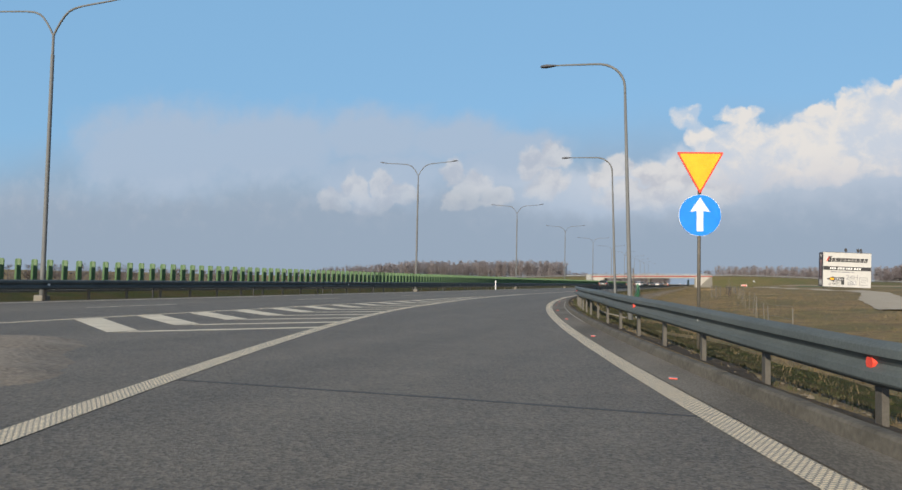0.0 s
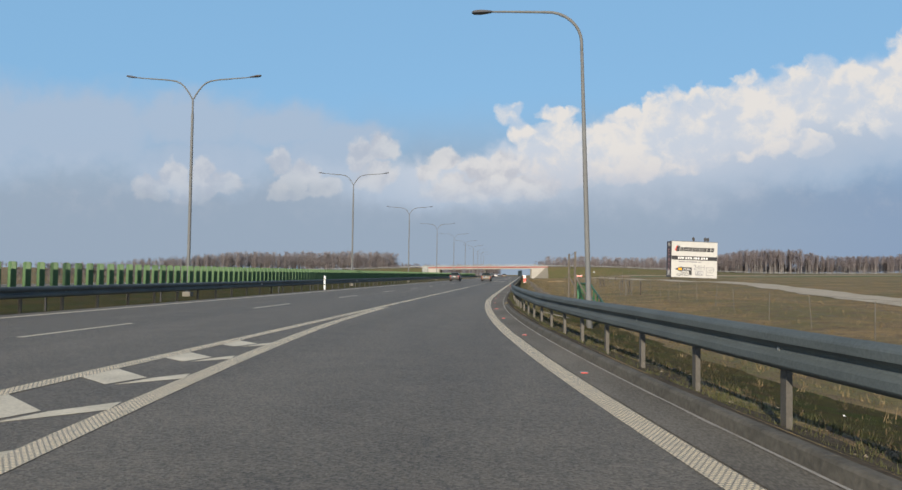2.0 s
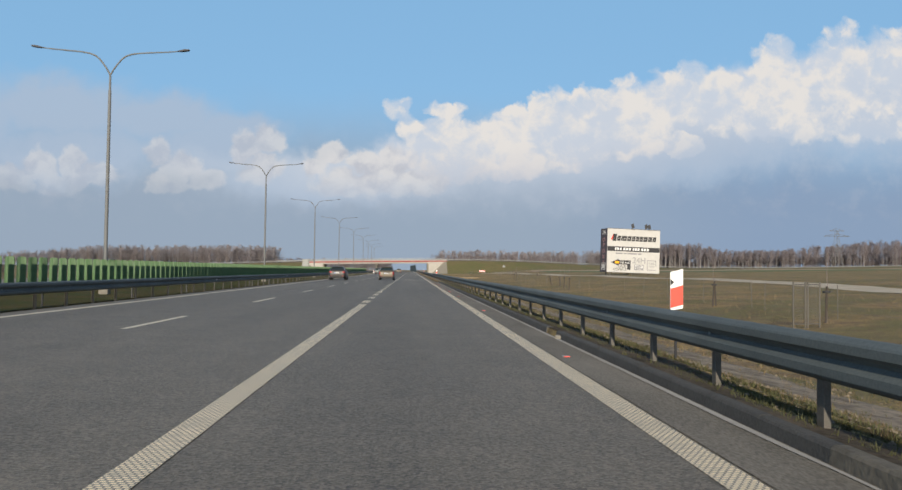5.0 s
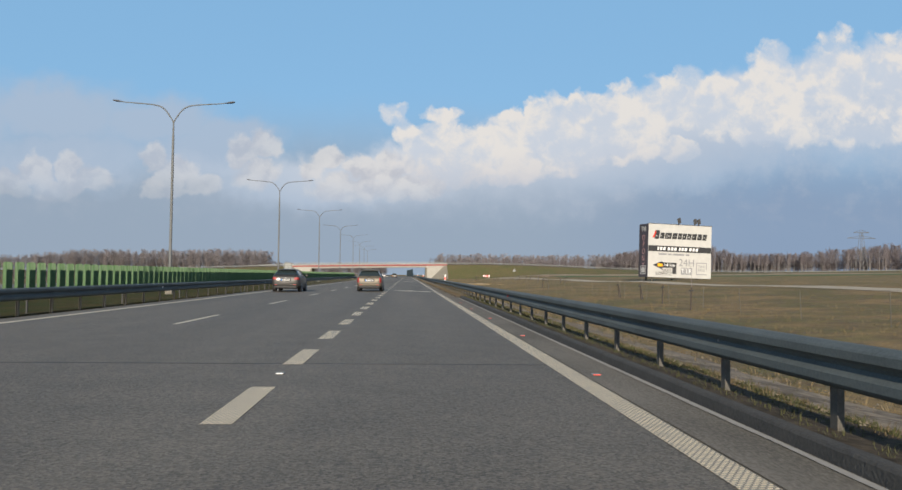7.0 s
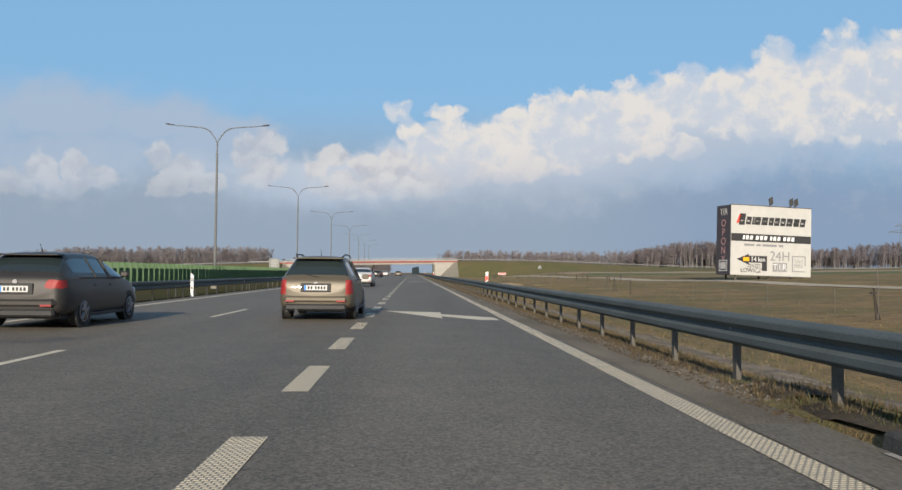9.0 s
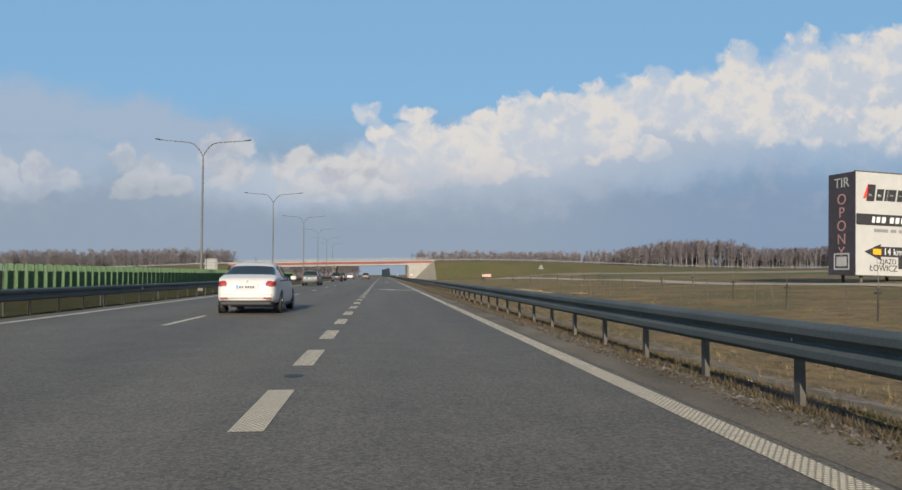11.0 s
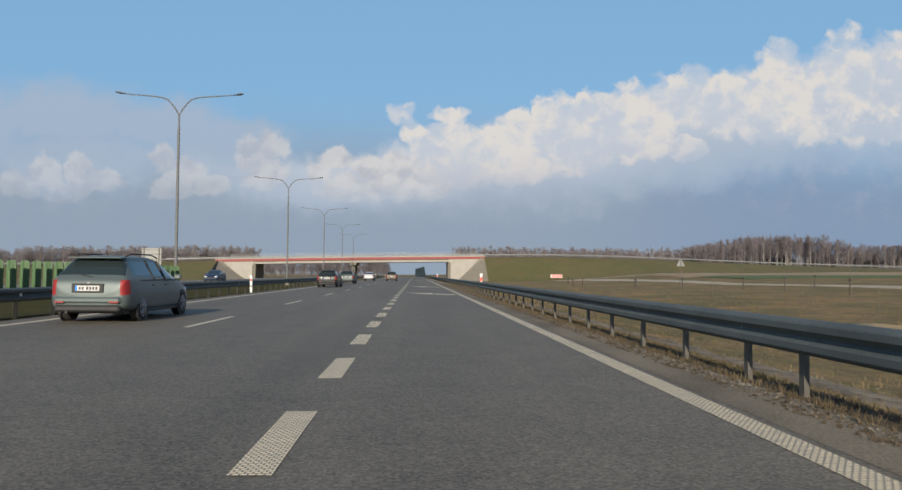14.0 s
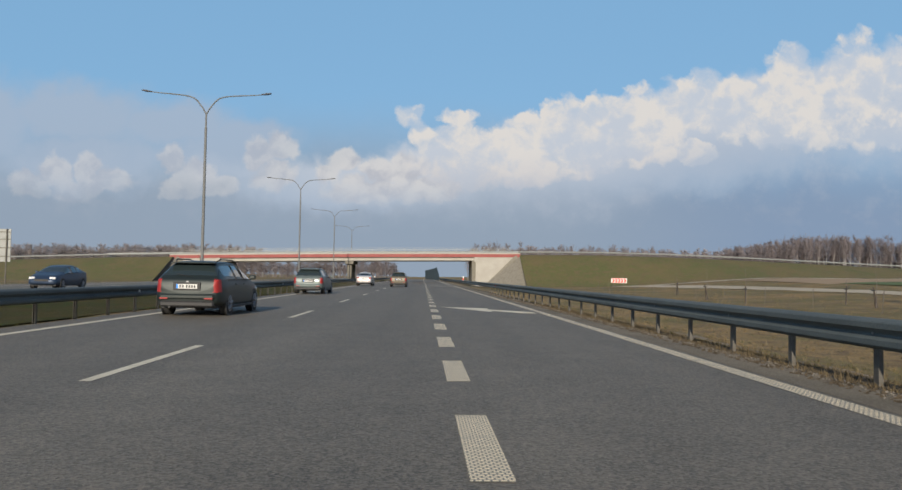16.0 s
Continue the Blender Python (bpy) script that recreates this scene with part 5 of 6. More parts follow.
wood_pole(7.26, 108.0, 2.25, (8.3, 107.2)), wood_pole(7.32, 104.6, 2.25, (8.4, 103.6))
wires = thing("fence_wires", "slack wires and a wire frame between two fence poles", "wire fence")
for z in (2.2, 1.95, 1.6, 1.3):
    part("wire", tube(bmesh.new(), [(7.26, 108.0, z), (7.29, 106.3, z - 0.06), (7.32, 104.6, z + 0.03)], [0.009] * 3, 4), M_POST, wires)
for y in (105.1, 105.25):
    part("wire", rod(bmesh.new(), (7.31, y, 1.25), (7.31, y, 1.95), 0.009, 0.009, 4), M_POST, wires)

gate = thing("gate", "green steel gate with upright bars beside the steps", "gate")
gz0 = lie(7.7, 106) - 0.1
for x, y in ((7.66, 107.35), (7.87, 105.2)):
    part("gate_post", box(bmesh.new(), x - 0.06, x + 0.06, y - 0.06, y + 0.06, gz0, 0.95, 0.01), M_GATE, gate)
part("top_bar", rod(bmesh.new(), (7.66, 107.35, 0.88), (7.87, 105.2, 0.88), 0.036, 0.036, 8), M_GATE, gate)
part("bottom_bar", rod(bmesh.new(), (7.66, 107.35, gz0 + 0.15), (7.87, 105.2, gz0 + 0.15), 0.04, 0.04, 8), M_GATE, gate)
part("brace", rod(bmesh.new(), (7.67, 107.2, 0.8), (7.85, 105.4, gz0 + 0.2), 0.028, 0.028, 8), M_GATE, gate)
for k in range(1, 10):
    f = k / 10
    x, y = 7.66 + 0.21 * f, 107.35 - 2.15 * f
    part("bar", rod(bmesh.new(), (x, y, gz0 + 0.15), (x, y, 0.88), 0.011, 0.011, 6), M_GATE, gate)

steps = thing("stair_rail", "green steel handrail running down a flight of steps", "handrail")
for k in range(5):
    x, y, z = 8.0 + 0.02 * k, 104.8 - 1.25 * k, 0.85 - 0.17 * k
    part("baluster", rod(bmesh.new(), (x, y, lie(x, y) - 0.2), (x, y, z), 0.03, 0.03, 6), M_GATE, steps)
part("handrail", rod(bmesh.new(), (8.0, 104.9, 0.86), (8.08, 99.6, 0.15), 0.034, 0.034, 8), M_GATE, steps)
part("lower_rail", rod(bmesh.new(), (8.0, 104.9, 0.40), (8.08, 99.6, -0.25), 0.03, 0.03, 8), M_GATE, steps)


def fence_run(x0, x1, y0, y1, gap):
    """Wire mesh fence on thin posts."""
    t = thing("field_fence", "low wire mesh fence on thin concrete and wooden posts", "wire fence", "field fences")
    n = int((y1 - y0) / gap)
    post = put(box(bmesh.new(), -0.011, 0.011, -0.011, 0.011, -0.3, 1.2), "fence_post")
    tops = []
    for i in range(n + 1):
        y = y0 + gap * i + random.uniform(-0.4, 0.4)
        x = x0 + (x1 - x0) * i / n + random.uniform(-0.15, 0.15)
        part("fence_post", post, M_WOOD if i % 4 else M_POST, t, m=pose(x, y, lie(x, y), random.uniform(-4, 4), random.uniform(-4, 4), 0))
        tops.append((x, y, lie(x, y)))
    for h in (0.25, 0.6, 0.95, 1.25):
        part("wire", tube(bmesh.new(), [(p[0], p[1], p[2] + h) for p in tops], [0.004] * len(tops), 4), M_POST, t)


fence_run(14.5, 17.0, 62, 150, 5.5), fence_run(17.0, 20.5, 152, 260, 6.0), fence_run(20.5, 24.5, 262, 440, 7.0)


M_STAKE = mat("dark_stake_wood", (0.030, 0.024, 0.019), (0.070, 0.056, 0.045), 5, 30, 0.9, bump=0.3, stretch=(1, 1, 0.2))


def tree_stakes(x, y, lean):
    t = thing("tree_stake", "dark wooden stake tied to a bare sapling", "tree stake", "tree stakes")
    z = lie(x, y)
    part("stake", rod(bmesh.new(), (x, y, z - 0.2), (x + lean, y, z + 1.25), 0.045, 0.038, 7), M_STAKE, t)
    if abs(lean) > 0.09:
        part("stake", rod(bmesh.new(), (x + 0.22, y + 0.1, z - 0.2), (x + lean + 0.03, y + 0.05, z + 1.15), 0.04, 0.034, 7), M_STAKE, t)
    part("tie", box(bmesh.new(), x + lean - 0.13, x + lean + 0.10, y - 0.06, y + 0.06, z + 1.02, z + 1.10, 0.01), M_TRIM, t, "black rubber tie")
    part("sapling", tube(bmesh.new(), [(x + 0.05, y, z - 0.1), (x + 0.07, y, z + 1.2), (x + 0.04, y + 0.05, z + 2.5)], [0.016, 0.012, 0.005], 5), M_BARK, t)


random.seed(8)
for x, y in ((15.8, 143.4), (16.2, 154.4), (16.2, 159.7), (16.9, 192), (18, 200), (19.2, 208.4), (19.2, 214.6), (19.8, 251), (20.5, 259), (22.2, 268.4), (31.5, 297), (33.2, 310), (32.3, 322), (31.8, 329), (31.2, 337), (31.9, 348), (31.1, 354.4), (39.2, 357), (27.7, 361), (26.8, 374), (22.1, 381.7), (28.3, 380), (22.8, 391), (24.6, 404)):
    tree_stakes(x, y, random.choice((-0.12, 0.05, 0.1, 0.02)))


def wire_panel(x, y, turn):
    """A wire mesh gate leaf between two posts, standing in the field fence."""
    t = thing("wire_gate", "grey wire mesh gate in a steel frame in the field fence", "gate")
    t.matrix_basis = pose(x, y, lie(x, y), 0, 0, turn)
    for px in (-0.55, -0.05, 0.05, 0.55):
        part("gate_post", rod(bmesh.new(), (px, 0, -0.3), (px, 0, 1.5), 0.028, 0.028, 8), M_POST, t)
    for pz in (0.15, 1.42):
        part("rail", rod(bmesh.new(), (-0.55, 0, pz), (0.55, 0, pz), 0.018, 0.018, 6), M_POST, t)
    for k in range(21):
        part("wire", rod(bmesh.new(), (-0.52 + 0.052 * k, 0, 0.15), (-0.52 + 0.052 * k, 0, 1.42), 0.004, 0.004, 4), M_POST, t)
    for k in range(12):
        part("wire", rod(bmesh.new(), (-0.55, 0, 0.25 + 0.1 * k), (0.55, 0, 0.25 + 0.1 * k), 0.004, 0.004, 4), M_POST, t)


wire_panel(14.3, 141.8, 18)


# ---- pylon on the skyline ----
def pylon(x, y, h):
    t = thing("pylon", "distant lattice power pylon", "pylon")
    z = lie(x, y)
    b = bmesh.new()
    for sx in (-1, 1):
        for sy in (-1, 1):
            rod(b, (x + sx * 2.6, y + sy * 2.6, z - 1), (x + sx * 0.6, y + sy * 0.6, z + h), 0.14, 0.10, 4)
    for k in range(7):
        f, g = k / 7, (k + 1) / 7
        a, c = 2.6 - 2.0 * f, 2.6 - 2.0 * g
        for s in (-1, 1):
            rod(b, (x - s * a, y - a, z + h * f), (x + s * c, y - c, z + h * g), 0.07, 0.07, 3)
    part("mast", b, M_LAMP, t)
    for zz, w in ((h - 4, 9), (h - 0.5, 5)):
        arm = bmesh.new()
        rod(arm, (x - w, y, z + zz), (x + w, y, z + zz), 0.16, 0.16, 4), rod(arm, (x - w, y, z + zz), (x, y, z + zz + 1.6), 0.1, 0.1, 4), rod(arm, (x + w, y, z + zz), (x, y, z + zz + 1.6), 0.1, 0.1, 4)
        part("crossarm", arm, M_LAMP, t)


pylon(283.5, 617.6, 24.5)


# ---- bare woods ----
def tree_kit(seed, h, birch):
    """Corner points and triangles of one leafless tree: (trunk), (twigs)."""
    rnd = random.Random(seed)
    tv, tf, wv, wf = [], [], [], []

    def stick(v, f, p, q, r0, r1, n=3):
        p, q = Vector(p), Vector(q)
        d = (q - p).normalized()
        s = d.orthogonal().normalized()
        u = d.cross(s)
        o = len(v)
        for c, r in ((p, r0), (q, r1)):
            for k in range(n):
                a = 2 * math.pi * k / n
                v.append(tuple(c + (s * math.cos(a) + u * math.sin(a)) * r))
        for k in range(n):
            f.append((o + k, o + (k + 1) % n, o + n + (k + 1) % n, o + n + k))
    lean = Vector((rnd.uniform(-0.5, 0.5), rnd.uniform(-0.5, 0.5), 0))
    p1, p2, p3 = Vector((0, 0, -1.5)), lean * 0.6 + Vector((0, 0, h * 0.5)), lean * 1.4 + Vector((rnd.uniform(-0.5, 0.5), 0, h * 0.97))
    r = h * 0.0064 if birch else h * 0.0085
    stick(tv, tf, p1, p2, r * 1.25, r * 0.85, 5), stick(tv, tf, p2, p3, r * 0.85, r * 0.15, 5)
    for k in range(32):
        f = rnd.uniform(0.36 if birch else 0.10, 0.97)
        base = p2 + (p3 - p2) * ((f - 0.5) / 0.47) if f > 0.5 else p1 + (p2 - p1) * ((f * h + 1.5) / (0.5 * h + 1.5))
        a, ln = rnd.uniform(0, 6.28), h * rnd.uniform(0.10, 0.19) * (1.25 - f)
        rise = rnd.uniform(1.2, 3.2)
        tip = base + Vector((math.cos(a) * ln * 1.1, math.sin(a) * ln * 1.1, ln * rise * 0.8))
        stick(tv if not birch else wv, tf if not birch else wf, base, tip, r * 0.34, r * 0.10)
        for j in range(12):
            g = rnd.uniform(0.25, 1.0)
            b0 = base + (tip - base) * g
            a2, l2 = a + rnd.uniform(-1.3, 1.3), rnd.uniform(0.35, 1.05) * h / 15
            t2 = b0 + Vector((math.cos(a2) * l2, math.sin(a2) * l2, l2 * rnd.uniform(0.1, 1.3)))
            o = len(wv)
            sd = Vector((-math.sin(a2), math.cos(a2), 0.4)) * 0.038
            wv.extend((tuple(b0 - sd), tuple(b0 + sd), tuple(t2)))
            wf.append((o, o + 1, o + 2))
            for _ in range(2):
                b3 = b0 + (t2 - b0) * rnd.uniform(0.3, 1)
                t3 = b3 + Vector((rnd.uniform(-0.6, 0.6), rnd.uniform(-0.6, 0.6), rnd.uniform(0.0, 0.8))) * h / 15
                o = len(wv)
                wv.extend((tuple(b3 - sd * 0.8), tuple(b3 + sd * 0.8), tuple(t3)))
                wf.append((o, o + 1, o + 2))
    return [np.array(tv), tf, np.array(wv), wf]


KITS = {True: [tree_kit(40 + i, 15, True) for i in range(5)], False: [tree_kit(80 + i, 15, False) for i in range(5)]}


def wood(name, label, spots, birch_share, seed, spread=1.0, twigs=M_TWIG):
    """spots: (x, y, height). One joined wood of leafless trees."""
    rnd = random.Random(seed)
    groups = {"birch": ([], []), "bark": ([], []), "twig": ([], [])}
    for x, y, h in spots:
        birch = rnd.random() < birch_share
        tv, tf, wv, wf = rnd.choice(KITS[birch])
        a, s = rnd.uniform(0, 6.28), h / 15
        rot = np.array([[math.cos(a), -math.sin(a), 0], [math.sin(a), math.cos(a), 0], [0, 0, 1]]) * s
        rot[:2] *= spread
        off = np.array([x, y, lie(x, y)])
        for key, v, f in (("birch" if birch else "bark", tv, tf), ("twig", wv, wf)):
            V, F = groups[key]
            o = sum(len(q) for q in V)
            V.append(v @ rot.T + off)
            F.append([[i + o for i in t] for t in f])
    root = thing(name, label, "woodland", kind="stuff")
    for key, m_ in (("birch", M_BIRCH), ("bark", M_BARK), ("twig", twigs)):
        V, F = groups[key]
        if V:
            me = bpy.data.meshes.new(key)
            me.from_pydata(np.concatenate(V).tolist(), [], [q for part_f in F for q in part_f])
            part({"birch": "birch_trunks", "bark": "trunks", "twig": "twigs"}[key], me, m_, root)


random.seed(21)
EAST = [(140, 13), (160, 15), (172, 17.5), (212, 17.5), (234, 12.5), (300, 12), (335, 16), (365, 19), (640, 20)]      # height of the wood along its edge
wood("birch_wood", "bare birch wood with pale trunks at the edge of the fields", [(x + random.uniform(-2, 2), 655 + random.uniform(0, 34) + 0.09 * x, lerp(x, EAST) * random.uniform(0.92, 1.05)) for x in np.concatenate((np.linspace(146, 300, 330), np.linspace(300, 560, 180)))], 0.75, 3, 0.95)
wood("mixed_wood", "dense bare wood behind the birches", [(x + random.uniform(-3, 3), 700 + random.uniform(0, 55) + 0.09 * x, lerp(x, EAST) * (random.uniform(0.8, 1.0) if i % 3 else random.uniform(0.4, 0.6))) for i, x in enumerate(np.linspace(150, 600, 640))], 0.1, 9, 1.2)
# far_wood and west_wood take the twig colour with haze painted in
wood("far_wood", "distant bare winter wood behind the embankment", [(x + random.uniform(-4, 4), 690 + 0.35 * x + random.uniform(0, 70), random.uniform(12, 16.5)) for x in np.linspace(26, 190, 300)], 0.15, 4, 1.25, M_HAZETWIG)
wood("roadside_scrub", "bare young trees behind the bridge embankment", [(14 + 1.1 * i + random.uniform(-3, 3), 512 + 1.3 * i + random.uniform(-6, 14), random.uniform(7.0, 10)) for i in np.linspace(0, 90, 150)], 0.15, 5)
wood("undergrowth", "bare brushwood at the foot of the wood", [(x + random.uniform(-3, 3), 672 + random.uniform(0, 40) + 0.09 * x, random.uniform(4, 9)) for x in np.linspace(146, 600, 900)], 0.0, 11, 2.6)
wood("hedge", "low dark hedge of bare brush beyond the opposite carriageway", [(-50 - random.uniform(0, 14), random.uniform(55, 345), random.uniform(1.3, 2.3)) for i in range(420)], 0.0, 12, 2.6)
WEST = [(-900, 7), (-560, 9), (-520, 13), (-450, 18), (-400, 23), (-200, 27), (-160, 26)]
wood("west_wood", "distant bare wood beyond the opposite carriageway", [(x + random.uniform(-4, 4), 1075 + random.uniform(0, 90), lerp(x, WEST) * random.uniform(0.82, 1.1)) for x in np.concatenate((np.linspace(-172, -560, 600), np.linspace(-560, -900, 160)))], 0.15, 6, 1.35, M_HAZETWIG)
wood("west_scrub", "bare scrub behind the far embankment", [(random.uniform(-120, -16), random.uniform(640, 820), random.uniform(5, 9)) for i in range(380)], 0.1, 7, 1.7)


# ---- worn bands on the verge ----
def verge_band(name, near, far, y0, y1, material, label, lift):
    """A patchy band between two offsets from the edge line, laid over the ground."""
    ys = [y0 + 0.8 * i for i in range(int((y1 - y0) / 0.8) + 1)]
    vs, fs = [], []
    for y in ys:
        a = max(0.78 if y < 191 else 0.72, near + 0.45 * noise.noise((y * 0.45, near, 0)) + 0.15 * noise.noise((y * 2.1, near, 3)))
        b = max(a + 0.05, far + 0.6 * noise.noise((y * 0.35, far, 5)) + 0.2 * noise.noise((y * 1.9, far, 2)))
        for f in range(5):
            px, py = beside(y, a + (b - a) * f / 4)
            vs.append((px, py, lie(px, py) + (lift if 0 < f < 4 or (f == 0 and near < 0.75) else -0.03)))
    n = 5
    for j in range(len(ys) - 1):
        fs += [(j * n + i, j * n + i + 1, (j + 1) * n + i + 1, (j + 1) * n + i) for i in range(n - 1)]
    me = bpy.data.meshes.new(name)
    me.from_pydata(vs, [], fs)
    me.polygons.foreach_set("use_smooth", [True] * len(fs))
    structure(name, me, material, label, "verge")


M_GRAVEL = mat("stony_soil", (0.075, 0.056, 0.036), (0.27, 0.215, 0.148), 1.6, 7, 0.95, bump=1.0, contrast=1.8)
M_SOIL = mat("dark_verge_soil", (0.034, 0.027, 0.019), (0.118, 0.092, 0.062), 1.7, 13, 0.95, bump=0.7, contrast=1.2)
for earth in (M_SOIL, M_LUSH):
    earth.node_tree.nodes["Principled BSDF"].inputs["Specular IOR Level"].default_value = 0.1
verge_band("stony_band", 2.6, 4.3, 120, 400, M_GRAVEL, "pale stony soil in the ditch behind the guard rail", 0.03)
verge_band("soil_band", 0.40, 1.6, 30, 192, M_SOIL, "bare dark soil behind the kerb", 0.02)
verge_band("green_band", 1.5, 5.2, 24, 122, M_LUSH, "olive green grass behind the guard rail", 0.012)
verge_band("green_strip", 1.05, 2.5, 122, 300, M_LUSH, "narrow strip of olive grass behind the guard rail", 0.012)
med_x = (-9.45, -10.5, -12, -13.5, -15, -17, -18.6, -20.0)
structure("median", sheet(list(med_x)[::-1], [-40 + 4.0 * i for i in range(170)], lambda x, y: lie(x, y) + 0.03), M_LUSH, "rough olive grass of the central reservation", "verge")
verge_band("crumble_band", 0.75, 1.7, 192, 430, M_SOIL, "crumbling soil and asphalt at the road edge", 0.025)


# ---- verge growth and litter, close to the slip road ----
def footing(x, y):
    """Height of what lies at a place: the asphalt's edge or the ground."""
    return 0.002 if 0.0 < x - edge_right(y) < 0.94 else lie(x, y)


def tufts(name, label, count, seed, place, tall, material):
    rnd = np.random.RandomState(seed)
    vs, fs = [], []
    for i in range(count):
        x, y = place(rnd)
        z = footing(x, y)
        for k in range(7):
            a, l = rnd.uniform(0, 6.28), tall * rnd.uniform(0.4, 1.2)
            dx, dy = math.cos(a), math.sin(a)
            bx, by = x + rnd.uniform(-0.06, 0.06), y + rnd.uniform(-0.06, 0.06)
            o = len(vs)
            vs += [(bx - dy * 0.008, by + dx * 0.008, z - 0.02), (bx + dy * 0.008, by - dx * 0.008, z - 0.02), (bx + dx * l * 0.7, by + dy * l * 0.7, z + l * rnd.uniform(0.4, 1.0))]
            fs.append((o, o + 1, o + 2))
    me = bpy.data.meshes.new(name)
    me.from_pydata(vs, [], fs)
    tagged(part(name, me, material), label, "grass", kind="stuff")


M_STRAW = mat("straw", (0.075, 0.055, 0.028), (0.140, 0.104, 0.054), 0.5, 9, 0.95, bump=0)
M_TUSSOCK = mat("dead_grass", (0.150, 0.108, 0.052), (0.270, 0.200, 0.104), 0.3, 9, 0.95, bump=0)
M_BLADE = mat("grass_blades", (0.040, 0.044, 0.015), (0.085, 0.084, 0.030), 0.4, 9, 0.95, bump=0)


def near_verge(rnd):
    y = 20 + 360 * rnd.rand()
    return beside(y, 1.3 + abs(rnd.normal(0, 2.2 if rnd.rand() < 0.6 else 9.0)))


def median(rnd):
    return -9.3 - abs(rnd.normal(0, 3.0)), 20 + 420 * rnd.rand()


tufts("verge_straw", "tufts of dry straw-coloured grass on the verge", 16000, 1, near_verge, 0.085, M_STRAW)
tufts("verge_grass", "tufts of olive grass on the verge", 16000, 2, near_verge, 0.08, M_BLADE)
tufts("rail_grass", "green grass growing up under the guard rail", 8000, 21, lambda r: beside(62 + 130 * r.rand(), 0.95 + abs(r.normal(0.05, 0.45))), 0.075, M_BLADE)
tufts("rail_straw", "dead brown stalks along the crumbling road edge", 14000, 22, lambda r: beside(191 + 170 * r.rand(), 0.85 + abs(r.normal(0.35, 0.5))), 0.11, M_STRAW)
tufts("field_tussocks", "tussocks of pale dead grass over the field", 12000, 23, lambda r: beside(50 + 380 * r.rand(), 3.5 + abs(r.normal(0, 16))), 0.17, M_TUSSOCK)
tufts("median_grass", "tufts of grass in the central reservation", 6000, 3, median, 0.10, M_BLADE)
tufts("island_grass", "sparse tufts on the sandy island", 420, 4, lambda r: (2.9 + 2.3 * r.rand() + 0.6 * r.rand(), 47 + 3.6 * r.rand()), 0.11, M_BLADE)


def rubble(name, label, count, seed, place, size, material):
    rnd = np.random.RandomState(seed)
    vs, fs = [], []
    for i in range(count):
        x, y = place(rnd)
        s, z = size * rnd.uniform(0.3, 1.4), footing(x, y)
        o = len(vs)
        pts = [(1, 0, 0), (-1, 0, 0), (0, 1, 0), (0, -1, 0), (0, 0, 1)]
        vs += [(x + p[0] * s * rnd.uniform(0.6, 1.3), y + p[1] * s * rnd.uniform(0.6, 1.3), z + 0.004 + p[2] * s * rnd.uniform(0.4, 0.9)) for p in pts]
        fs += [(o, o + 2, o + 4), (o + 2, o + 1, o + 4), (o + 1, o + 3, o + 4), (o + 3, o, o + 4)]
    me = bpy.data.meshes.new(name)
    me.from_pydata(vs, [], fs)
    tagged(part(name, me, material), label, "rubble", kind="stuff")


M_STONE = mat("ditch_stone", (0.085, 0.068, 0.047), (0.225, 0.185, 0.130), 3, 30, 0.95, bump=0.4, contrast=1.3)
M_RUBBLE = mat("broken_asphalt", (0.040, 0.035, 0.029), (0.22, 0.195, 0.16), 9, 40, 0.95, bump=0.3, contrast=1.4)
rubble("verge_rubble", "loose stones and crumbs of asphalt along the verge", 32000, 5, lambda r: beside(192 + 190 * r.rand(), 0.95 + r.normal(0.0, 0.15)), 0.020, M_RUBBLE)
rubble("verge_clods", "clods of soil and dead stalks at the road edge", 15000, 15, lambda r: beside(191 + 190 * r.rand(), 0.58 + abs(r.normal(0.12, 0.38))), 0.026, M_SOIL)
rubble("ditch_stones", "pale flat stones and broken slabs lining the ditch behind the guard rail", 22000, 16, lambda r: beside(117 + 190 * r.rand(), 3.35 + r.normal(0, 0.55)), 0.034, M_STONE)
rubble("ramp_rubble", "small stones and dirt behind the kerb", 2200, 6, lambda r: beside(20 + 170 * r.rand(), 1.15 + abs(r.normal(0, 0.5))), 0.035, M_VERGE)
rubble("island_gravel", "gravel strewn from the island over the asphalt", 1500, 17, lambda r: (3 + 4.5 * r.rand(), 44 + 8.6 * r.rand()), 0.022, M_RUBBLE)
rubble("litter", "scraps of pale litter in the grass", 26, 7, lambda r: beside(45 + 200 * r.rand(), 1.5 + 3 * r.rand()), 0.04, M_WHITE)


